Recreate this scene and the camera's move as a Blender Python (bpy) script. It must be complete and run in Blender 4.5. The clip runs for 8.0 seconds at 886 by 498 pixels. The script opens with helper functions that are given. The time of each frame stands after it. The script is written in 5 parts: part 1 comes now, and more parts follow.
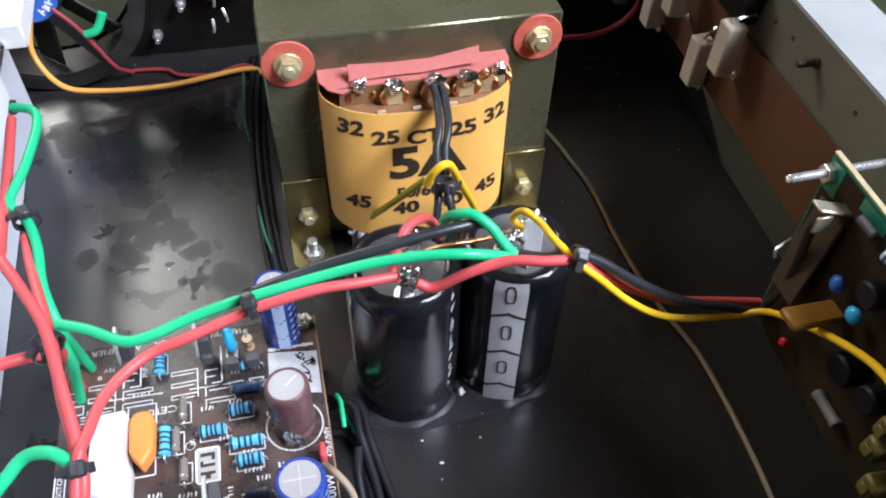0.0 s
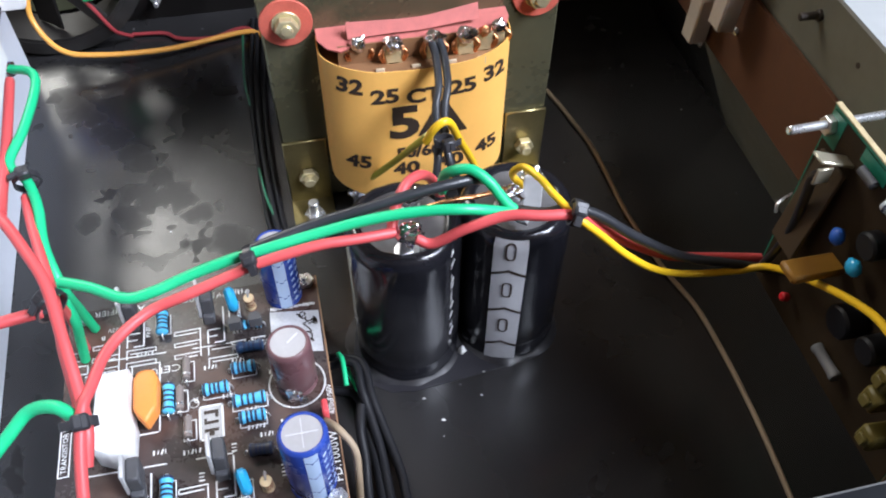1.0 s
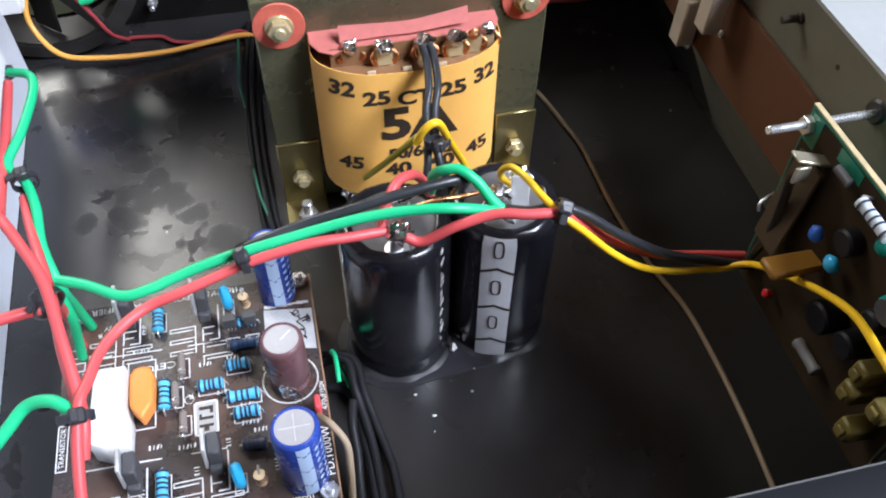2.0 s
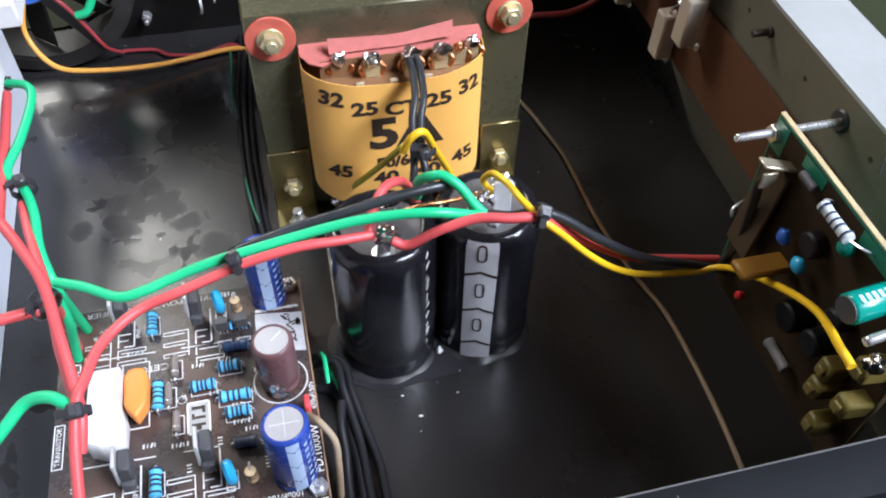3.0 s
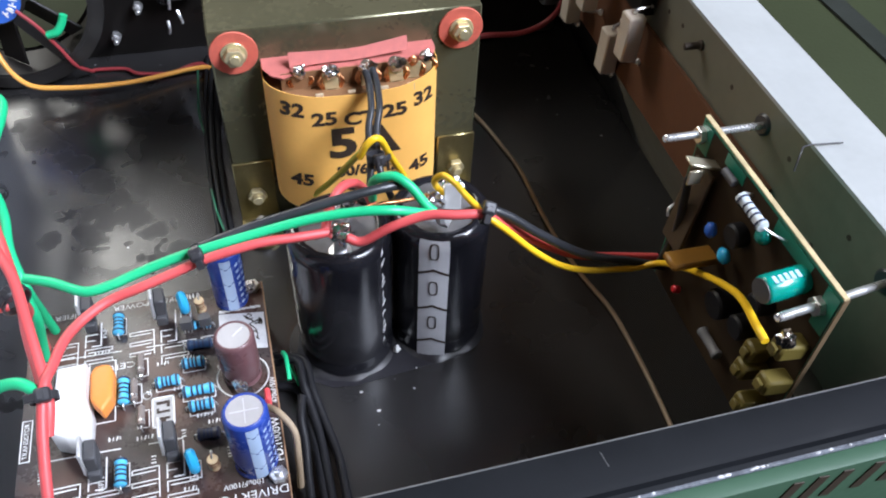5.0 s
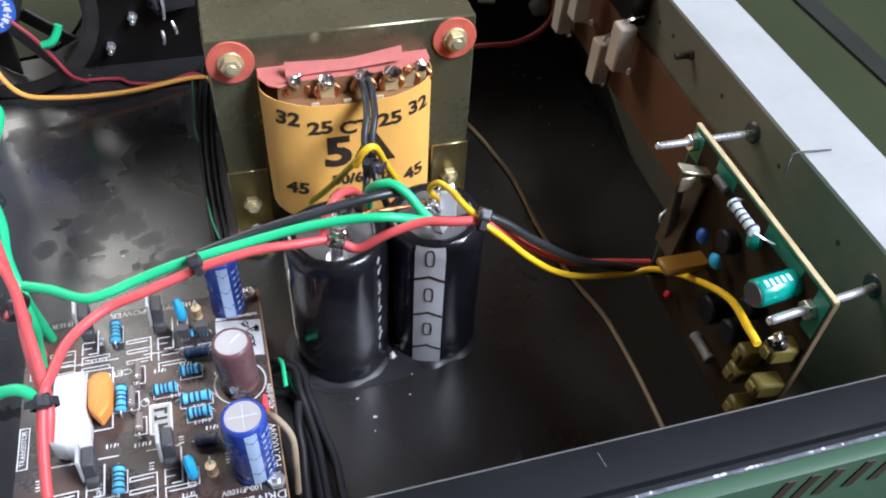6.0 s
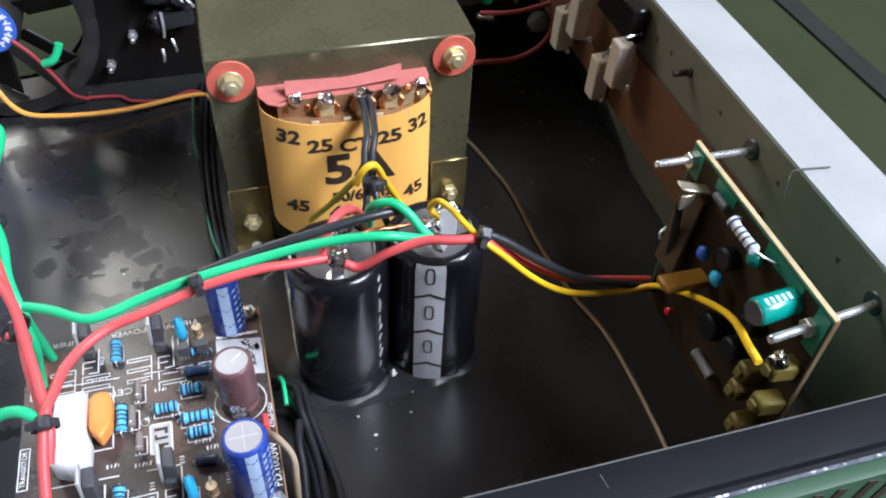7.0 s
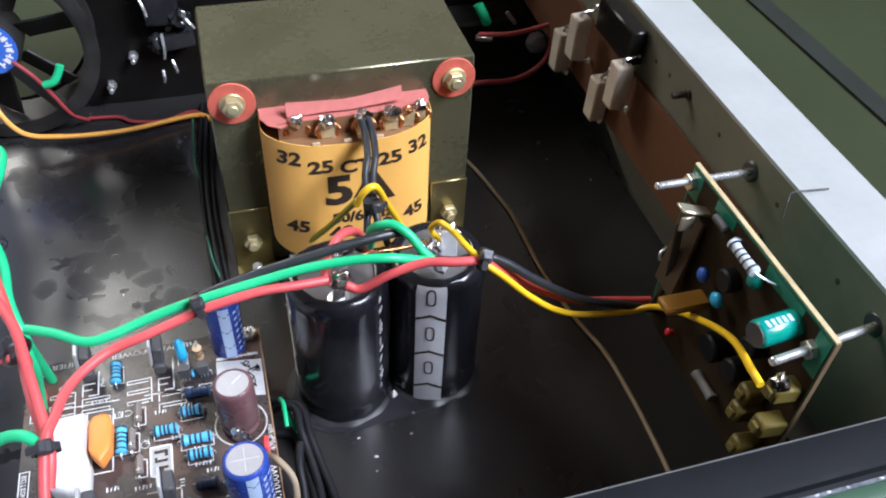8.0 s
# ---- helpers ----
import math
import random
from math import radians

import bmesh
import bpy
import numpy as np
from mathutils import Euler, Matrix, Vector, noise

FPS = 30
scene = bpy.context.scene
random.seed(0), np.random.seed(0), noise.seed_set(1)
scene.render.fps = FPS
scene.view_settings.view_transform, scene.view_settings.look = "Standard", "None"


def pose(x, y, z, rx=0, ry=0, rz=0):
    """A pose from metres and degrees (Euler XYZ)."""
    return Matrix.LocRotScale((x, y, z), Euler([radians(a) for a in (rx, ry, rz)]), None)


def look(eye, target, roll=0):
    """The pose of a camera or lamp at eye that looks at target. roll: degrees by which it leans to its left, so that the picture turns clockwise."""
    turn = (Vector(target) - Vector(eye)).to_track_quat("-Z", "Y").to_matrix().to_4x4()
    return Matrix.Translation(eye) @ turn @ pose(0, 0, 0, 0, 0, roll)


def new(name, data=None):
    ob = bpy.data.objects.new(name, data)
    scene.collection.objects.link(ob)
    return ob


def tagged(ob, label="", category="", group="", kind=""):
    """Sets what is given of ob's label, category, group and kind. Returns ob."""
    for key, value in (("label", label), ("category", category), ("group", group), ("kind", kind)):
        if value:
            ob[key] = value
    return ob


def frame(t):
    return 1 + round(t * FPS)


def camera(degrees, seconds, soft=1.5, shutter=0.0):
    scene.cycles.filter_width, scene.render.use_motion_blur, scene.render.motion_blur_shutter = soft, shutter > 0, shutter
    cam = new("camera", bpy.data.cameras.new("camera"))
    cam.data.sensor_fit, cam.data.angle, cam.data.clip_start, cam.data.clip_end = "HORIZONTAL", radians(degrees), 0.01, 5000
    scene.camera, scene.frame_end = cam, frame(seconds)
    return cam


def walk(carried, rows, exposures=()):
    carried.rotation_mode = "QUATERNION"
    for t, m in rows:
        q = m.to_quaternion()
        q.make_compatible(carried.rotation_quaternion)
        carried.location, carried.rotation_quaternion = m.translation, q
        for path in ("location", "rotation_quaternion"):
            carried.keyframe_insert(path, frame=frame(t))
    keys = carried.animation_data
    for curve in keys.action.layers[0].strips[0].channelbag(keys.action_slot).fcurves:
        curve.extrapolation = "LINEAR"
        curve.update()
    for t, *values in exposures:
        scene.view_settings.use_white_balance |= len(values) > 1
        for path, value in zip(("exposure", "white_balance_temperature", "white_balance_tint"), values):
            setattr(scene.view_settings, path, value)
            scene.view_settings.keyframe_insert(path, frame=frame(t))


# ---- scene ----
cam = camera(56.46, 8.0, soft=2.0)
PATH = [
    (0, -0.00165, 0.08672, 0.28708, 41.682, -1.157, -12.297),
    (0.5, -0.00083, 0.08609, 0.28647, 40.532, -0.817, -12.337),
    (1, -0.00048, 0.08260, 0.28392, 39.717, -0.590, -12.359),
    (2.5, 0.00195, 0.07308, 0.29079, 40.233, -0.672, -12.654),
    (3, 0.00147, 0.06714, 0.29357, 40.889, -0.987, -12.950),
    (3.5, 0.00210, 0.06296, 0.29608, 41.179, -1.294, -13.326),
    (4, 0.00403, 0.05598, 0.29591, 42.046, -1.382, -13.663),
    (4.5, 0.00559, 0.04964, 0.29733, 42.602, -1.607, -14.042),
    (6, 0.00114, 0.04283, 0.30033, 43.764, -2.396, -15.105),
    (6.5, 0.00105, 0.04348, 0.30105, 44.141, -2.302, -15.241),
    (7, 0.00109, 0.04436, 0.30220, 44.591, -2.248, -15.319),
    (7.5, 0.00050, 0.04531, 0.30353, 45.058, -2.298, -15.434),
    (8, -0.00026, 0.04547, 0.30396, 45.761, -2.340, -15.537),
]
walk(cam, [(t, pose(x, y, z, a, b, c)) for t, x, y, z, a, b, c in PATH])

# ---- light: a dim room with one high window beside the case and one beyond it ----
world = bpy.data.worlds.new("world")
scene.world = world
world.use_nodes = True
wn = world.node_tree.nodes
sky = wn.new("ShaderNodeTexSky")
sky.sky_type, sky.sun_disc = "NISHITA", False
sky.sun_elevation, sky.sun_rotation = radians(48), radians(-60)
wn["Background"].inputs["Strength"].default_value = 0.03
world.node_tree.links.new(sky.outputs[0], wn["Background"].inputs["Color"])


def window_light(place, aim, w, h, power, colour=(0.775, 0.84, 1.0)):
    lamp = bpy.data.lights.new("window_light", "AREA")
    lamp.shape, lamp.size, lamp.size_y, lamp.energy, lamp.color = "RECTANGLE", w, h, power, colour
    ob = new("window_light", lamp)
    ob.matrix_world = look(place, aim)
    return ob


# room: x -1.2..1.6, y -1.8..1.7, z -0.75..2.6
window_light((1.585, -0.75, 1.98), (0.05, 0.25, 0.05), 1.55, 0.95, 215)
window_light((-0.745, 1.685, 1.40), (-0.745, 0.0, 1.40), 0.77, 1.16, 33, (0.96, 0.95, 0.90))
scene.view_settings.exposure = 0.12

# ---- materials ----
MATS = {}


def mat(name, colour, rough=0.5, metal=0.0, var=0.12, scale=60.0, bump=0.0, bscale=400.0, spec=0.5, coat=0.0, trans=0.0, spots=0.0, rvar=0.1, dust=0.0, stain=(0.33, 0.32, 0.30)):
    """Principled surface with tone drift at two scales, uneven gloss and fine relief."""
    if name in MATS:
        return MATS[name]
    m = bpy.data.materials.new(name)
    m.use_nodes = True
    nt = m.node_tree
    n, l = nt.nodes, nt.links
    p = n["Principled BSDF"]
    p.inputs["Roughness"].default_value, p.inputs["Metallic"].default_value = rough, metal
    p.inputs["Specular IOR Level"].default_value, p.inputs["Coat Weight"].default_value = spec, coat
    p.inputs["Transmission Weight"].default_value = trans
    tc = n.new("ShaderNodeTexCoord")
    big, fine = n.new("ShaderNodeTexNoise"), n.new("ShaderNodeTexNoise")
    big.inputs["Scale"].default_value, fine.inputs["Scale"].default_value = scale, scale * 9
    big.inputs["Detail"].default_value, fine.inputs["Detail"].default_value = 4, 3
    for t in (big, fine):
        l.new(tc.outputs["Object"], t.inputs["Vector"])
    mixn = n.new("ShaderNodeMath")
    mixn.operation = "MULTIPLY_ADD"
    l.new(fine.outputs["Fac"], mixn.inputs[0])
    mixn.inputs[1].default_value = 0.4
    l.new(big.outputs["Fac"], mixn.inputs[2])
    ramp = n.new("ShaderNodeMapRange")
    ramp.inputs["From Min"].default_value, ramp.inputs["From Max"].default_value = 0.45, 0.95
    ramp.inputs["To Min"].default_value, ramp.inputs["To Max"].default_value = 1 - var, 1 + var
    l.new(mixn.outputs[0], ramp.inputs["Value"])
    hsv = n.new("ShaderNodeHueSaturation")
    hsv.inputs["Color"].default_value = (*colour, 1)
    l.new(ramp.outputs[0], hsv.inputs["Value"])
    out = hsv.outputs["Color"]
    if dust > 0:
        dn = n.new("ShaderNodeTexNoise")
        dn.inputs["Scale"].default_value, dn.inputs["Detail"].default_value = scale * 0.5, 6
        l.new(tc.outputs["Object"], dn.inputs["Vector"])
        dr = n.new("ShaderNodeMapRange")
        dr.inputs["From Min"].default_value, dr.inputs["From Max"].default_value = 0.45, 0.75
        dr.inputs["To Max"].default_value = dust
        l.new(dn.outputs["Fac"], dr.inputs["Value"])
        mx = n.new("ShaderNodeMixRGB")
        mx.inputs["Color2"].default_value = (*stain, 1)
        l.new(dr.outputs[0], mx.inputs["Fac"])
        l.new(out, mx.inputs["Color1"])
        out = mx.outputs[0]
    l.new(out, p.inputs["Base Color"])
    rr = n.new("ShaderNodeMapRange")
    rr.inputs["From Min"].default_value, rr.inputs["From Max"].default_value = 0.4, 0.95
    rr.inputs["To Min"].default_value, rr.inputs["To Max"].default_value = max(rough - rvar, 0.02), min(rough + rvar, 1)
    l.new(mixn.outputs[0], rr.inputs["Value"])
    l.new(rr.outputs[0], p.inputs["Roughness"])
    if bump > 0:
        bn, bp = n.new("ShaderNodeTexNoise"), n.new("ShaderNodeBump")
        bn.inputs["Scale"].default_value = bscale
        bp.inputs["Strength"].default_value, bp.inputs["Distance"].default_value = bump, 0.0006
        l.new(tc.outputs["Object"], bn.inputs["Vector"])
        l.new(bn.outputs["Fac"], bp.inputs["Height"])
        l.new(bp.outputs[0], p.inputs["Normal"])
    MATS[name] = m
    return m


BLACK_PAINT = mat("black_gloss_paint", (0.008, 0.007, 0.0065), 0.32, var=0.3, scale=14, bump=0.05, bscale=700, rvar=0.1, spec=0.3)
OLIVE = mat("olive_grey_paint", (0.135, 0.132, 0.10), 0.40, var=0.2, scale=25, bump=0.06, rvar=0.12)
RAIL = mat("pale_sheet_steel", (0.345, 0.36, 0.36), 0.45, 0.0, var=0.08, scale=30, bump=0.03)
ALU = mat("brushed_aluminium", (0.62, 0.65, 0.70), 0.5, 0.15, var=0.06, scale=40, bump=0.05)
GREEN_PANEL = mat("green_panel_paint", (0.042, 0.090, 0.056), 0.5, spec=0.25, var=0.06, scale=30, bump=0.05)
LIP = mat("satin_black_lip", (0.007, 0.008, 0.010), 0.62, var=0.2, scale=40, dust=0.006, spec=0.1, bump=0.06, bscale=1500)
TABLE = mat("olive_table_cloth", (0.026, 0.034, 0.013), 0.75, spec=0.3, var=0.12, scale=8, bump=0.2)
TABLE_DARK = mat("dark_green_band", (0.010, 0.014, 0.010), 0.7, var=0.1)
ROOM = mat("room_plaster", (0.088, 0.060, 0.041), 0.9, var=0.1, scale=3)
CORE = mat("core_lacquer", (0.155, 0.148, 0.088), 0.27, 0.6, var=0.12, scale=30, bump=0.03, rvar=0.07)
LABEL = mat("orange_yellow_paper", (0.90, 0.48, 0.12), 0.5, var=0.05, scale=50, bump=0.05)
INK = mat("black_ink", (0.035, 0.022, 0.015), 0.6, var=0.1)
REDPAPER = mat("red_insulation_paper", (0.52, 0.15, 0.13), 0.7, var=0.1, scale=300, bump=0.3, bscale=1800)
REDWASH = mat("red_fibre", (0.58, 0.12, 0.08), 0.6, var=0.18, scale=200, bump=0.3, bscale=1600)
BOBBIN = mat("brown_press_board", (0.22, 0.11, 0.05), 0.5, var=0.2, scale=60, bump=0.2)
BRASS = mat("yellow_zinc_plate", (0.66, 0.57, 0.34), 0.36, 0.6, var=0.15, scale=120, bump=0.05)
BRACKET = mat("passivated_bracket", (0.28, 0.23, 0.105), 0.34, 0.85, var=0.2, scale=60, bump=0.06)
STEEL = mat("bright_steel", (0.72, 0.72, 0.72), 0.3, 0.8, var=0.1, scale=150, bump=0.05)
SOLDER = mat("solder", (0.75, 0.75, 0.76), 0.18, 1.0, var=0.12, scale=300, bump=0.5, bscale=900)
COPPER = mat("copper", (0.72, 0.34, 0.16), 0.3, 1.0, var=0.15, scale=200)
SLEEVE = mat("black_sleeve", (0.010, 0.010, 0.013), 0.16, var=0.25, scale=40, bump=0.04, bscale=300, dust=0.06)
CAPTOP = mat("grey_cap_disc", (0.105, 0.10, 0.10), 0.5, var=0.2, scale=80, dust=0.25)
STRIPE = mat("grey_print_stripe", (0.56, 0.56, 0.58), 0.35, var=0.08, scale=60)
WHITE_INK = mat("white_ink", (0.80, 0.80, 0.78), 0.6, var=0.1, scale=200)
PCB_DARK = mat("dark_phenolic_board", (0.046, 0.036, 0.035), 0.27, var=0.3, scale=70, bump=0.05, dust=0.8, stain=(0.13, 0.056, 0.035))
PCB_EDGE = mat("phenolic_edge", (0.35, 0.20, 0.11), 0.6, var=0.1)
RED_W = mat("red_pvc", (0.62, 0.082, 0.085), 0.45, var=0.06, scale=40, bump=0.04)
GREEN_W = mat("green_pvc", (0.012, 0.50, 0.21), 0.42, var=0.06, scale=40, bump=0.04)
TAB = mat("tinned_tab", (0.62, 0.62, 0.62), 0.42, 0.4, var=0.1)
CABLE = mat("matte_black_cable", (0.011, 0.011, 0.013), 0.5, var=0.2, spec=0.25)
BLACK_W = mat("black_pvc", (0.022, 0.024, 0.028), 0.35, var=0.15, scale=40, bump=0.05)
YELLOW_W = mat("yellow_pvc", (0.85, 0.52, 0.02), 0.35, var=0.06, scale=40, bump=0.04)
OLIVE_W = mat("dull_yellow_tubing", (0.45, 0.42, 0.05), 0.4, var=0.1, scale=60)
ORANGE_W = mat("amber_pvc", (0.72, 0.33, 0.06), 0.4, var=0.08)
BEIGE_W = mat("beige_cord", (0.36, 0.27, 0.18), 0.6, var=0.15, scale=90)
TIE = mat("black_nylon", (0.03, 0.03, 0.034), 0.4, var=0.1)
WHITE_CER = mat("white_ceramic", (0.73, 0.72, 0.71), 0.6, var=0.04, scale=80, bump=0.08)
BEIGE_CER = mat("beige_cement", (0.50, 0.43, 0.36), 0.75, var=0.1, scale=80, bump=0.2)
BLUE_RES = mat("blue_resistor_lacquer", (0.10, 0.49, 0.78), 0.3, var=0.08)
BEIGE_RES = mat("tan_resistor_lacquer", (0.62, 0.47, 0.28), 0.35, var=0.08)
BAND = mat("dark_bands", (0.02, 0.03, 0.07), 0.4)
BAND_R = mat("brown_bands", (0.25, 0.07, 0.03), 0.4)
ORANGE_CAP = mat("orange_dip", (0.78, 0.27, 0.06), 0.42, var=0.06)
BLUE_DISC = mat("blue_ceramic_disc", (0.03, 0.42, 0.76), 0.25, var=0.06)
PURPLE = mat("brown_purple_sleeve", (0.13, 0.062, 0.066), 0.3, var=0.1)
BLUE_CAP = mat("blue_sleeve", (0.026, 0.06, 0.30), 0.25, var=0.1)
CAN_TOP = mat("aluminium_can_top", (0.42, 0.41, 0.42), 0.45, 0.3, var=0.1)
PALE_BLUE = mat("pale_blue_print", (0.45, 0.58, 0.78), 0.35, var=0.06)
TRANS = mat("epoxy_black", (0.065, 0.065, 0.07), 0.5, var=0.15, scale=120, bump=0.1)
GREEN_BOARD = mat("green_solder_mask", (0.015, 0.17, 0.11), 0.35, var=0.15, scale=80)
# tan laminate taken nearly to black, the deep shade put into its colour
SHADED_TAN = mat("shaded_tan_laminate", (0.034, 0.022, 0.012), 0.65, spec=0.12, var=0.3, scale=60)
TEAL_CAP = mat("teal_sleeve", (0.0, 0.27, 0.22), 0.25, var=0.1)
WOOD = mat("brown_hardboard", (0.115, 0.050, 0.026), 0.65, spec=0.25, var=0.2, scale=20, bump=0.1)
FAN_BLK = mat("fan_plastic", (0.016, 0.0145, 0.0135), 0.45, var=0.2, spec=0.3, dust=0.05)
STICKER = mat("blue_sticker", (0.03, 0.14, 0.60), 0.4, var=0.05)
CONNECTOR = mat("olive_plug", (0.15, 0.115, 0.025), 0.5, var=0.12)
GREY_RES = mat("pale_blue_resistor", (0.55, 0.62, 0.66), 0.4, var=0.08)
SMOKE = mat("smudge_grey", (0.10, 0.10, 0.10), 0.6)



def dusty_floor():
    """Glossy black paint with dust film, greasy smudges and light specks."""
    m = bpy.data.materials.new("dusty_black_gloss")
    m.use_nodes = True
    n, l = m.node_tree.nodes, m.node_tree.links
    p = n["Principled BSDF"]
    tc = n.new("ShaderNodeTexCoord")

    def noisy(scale, detail, lo, hi, a, b_, distort=0.0):
        t, r = n.new("ShaderNodeTexNoise"), n.new("ShaderNodeMapRange")
        t.inputs["Scale"].default_value, t.inputs["Detail"].default_value, t.inputs["Distortion"].default_value = scale, detail, distort
        l.new(tc.outputs["Object"], t.inputs["Vector"])
        l.new(t.outputs["Fac"], r.inputs["Value"])
        for key, v in (("From Min", lo), ("From Max", hi), ("To Min", a), ("To Max", b_)):
            r.inputs[key].default_value = v
        return r.outputs[0]

    def combine(op, a, b_):
        q = n.new("ShaderNodeMath")
        q.operation = op
        for k, v in enumerate((a, b_)):
            if isinstance(v, float):
                q.inputs[k].default_value = v
            else:
                l.new(v, q.inputs[k])
        return q.outputs[0]

    film = noisy(7, 3, 0.3, 0.75, 0.022, 0.05)
    smudge = noisy(34, 3, 0.54, 0.72, 0.0, 0.30, 0.6)
    spots = combine("MULTIPLY", noisy(85, 2, 0.57, 0.62, 0.0, 0.85, 0.4), noisy(15, 2, 0.48, 0.56, 0.0, 1.0))
    smudge = combine("MAXIMUM", smudge, spots)
    apart, greasy = n.new("ShaderNodeSeparateXYZ"), n.new("ShaderNodeMapRange")
    l.new(tc.outputs["Object"], apart.inputs[0])
    l.new(apart.outputs["X"], greasy.inputs["Value"])
    for key, val in (("From Min", -0.06), ("From Max", -0.015), ("To Min", 0.8), ("To Max", 0.08)):
        greasy.inputs[key].default_value = val
    smudge = combine("MULTIPLY", smudge, greasy.outputs[0])
    warp = n.new("ShaderNodeTexNoise")
    warp.inputs["Scale"].default_value, warp.inputs["Detail"].default_value = 130, 3
    l.new(tc.outputs["Object"], warp.inputs["Vector"])
    for sx, sy, size in ((-0.127, 0.480, 0.005), (-0.120, 0.456, 0.0060), (-0.117, 0.449, 0.0055), (-0.111, 0.440, 0.0062), (-0.103, 0.433, 0.004), (-0.099, 0.424, 0.004), (-0.108, 0.469, 0.007), (-0.095, 0.459, 0.006), (-0.092, 0.416, 0.006), (-0.084, 0.404, 0.005), (-0.078, 0.396, 0.006), (-0.070, 0.384, 0.005), (-0.102, 0.360, 0.0042), (-0.085, 0.362, 0.0050), (-0.082, 0.357, 0.0050), (-0.082, 0.376, 0.0060), (-0.077, 0.373, 0.0060), (-0.070, 0.370, 0.0060), (-0.076, 0.367, 0.0050), (-0.063, 0.373, 0.0060), (-0.060, 0.366, 0.0050), (-0.055, 0.356, 0.0040), (-0.051, 0.357, 0.0040), (-0.040, 0.339, 0.0060), (-0.037, 0.334, 0.0060)):
        far = n.new("ShaderNodeVectorMath")
        far.operation = "DISTANCE"
        l.new(tc.outputs["Object"], far.inputs[0])
        far.inputs[1].default_value = (sx, sy, 0.0)
        edge = combine("MULTIPLY", combine("SUBTRACT", warp.outputs["Fac"], 0.5), size * 2.2)
        spot = n.new("ShaderNodeMapRange")
        l.new(combine("ADD", far.outputs["Value"], edge), spot.inputs["Value"])
        for key, val in (("From Min", size * 0.8), ("From Max", size * 1.7), ("To Min", 0.5), ("To Max", 0.0)):
            spot.inputs[key].default_value = val
        smudge = combine("MAXIMUM", smudge, spot.outputs[0])
    v = n.new("ShaderNodeTexVoronoi")
    v.inputs["Scale"].default_value = 95
    l.new(tc.outputs["Object"], v.inputs["Vector"])
    speck = combine("LESS_THAN", v.outputs["Distance"], 0.045)
    speck = combine("MULTIPLY", speck, noisy(60, 2, 0.55, 0.6, 0.0, 0.8))
    clean = combine("SUBTRACT", 1.0, combine("MULTIPLY", smudge, 0.45))
    amount = combine("ADD", combine("MULTIPLY", film, clean), speck)
    mix = n.new("ShaderNodeMixRGB")
    mix.inputs["Color1"].default_value, mix.inputs["Color2"].default_value = (0.0095, 0.0085, 0.0080, 1), (0.37, 0.37, 0.39, 1)
    l.new(amount, mix.inputs["Fac"])
    l.new(mix.outputs[0], p.inputs["Base Color"])
    l.new(combine("SUBTRACT", 0.75, combine("MULTIPLY", smudge, 0.62)), p.inputs["Specular IOR Level"])
    l.new(combine("ADD", noisy(12, 4, 0.3, 0.75, 0.20, 0.30), combine("MULTIPLY", smudge, 0.22)), p.inputs["Roughness"])
    bn, bp = n.new("ShaderNodeTexNoise"), n.new("ShaderNodeBump")
    bn.inputs["Scale"].default_value = 700
    bp.inputs["Strength"].default_value, bp.inputs["Distance"].default_value = 0.06, 0.0005
    l.new(tc.outputs["Object"], bn.inputs["Vector"])
    l.new(bn.outputs["Fac"], bp.inputs["Height"])
    l.new(bp.outputs[0], p.inputs["Normal"])
    return m


FLOOR_PAINT = dusty_floor()

# ---- mesh tools; lengths in millimetres ----
U = 0.001


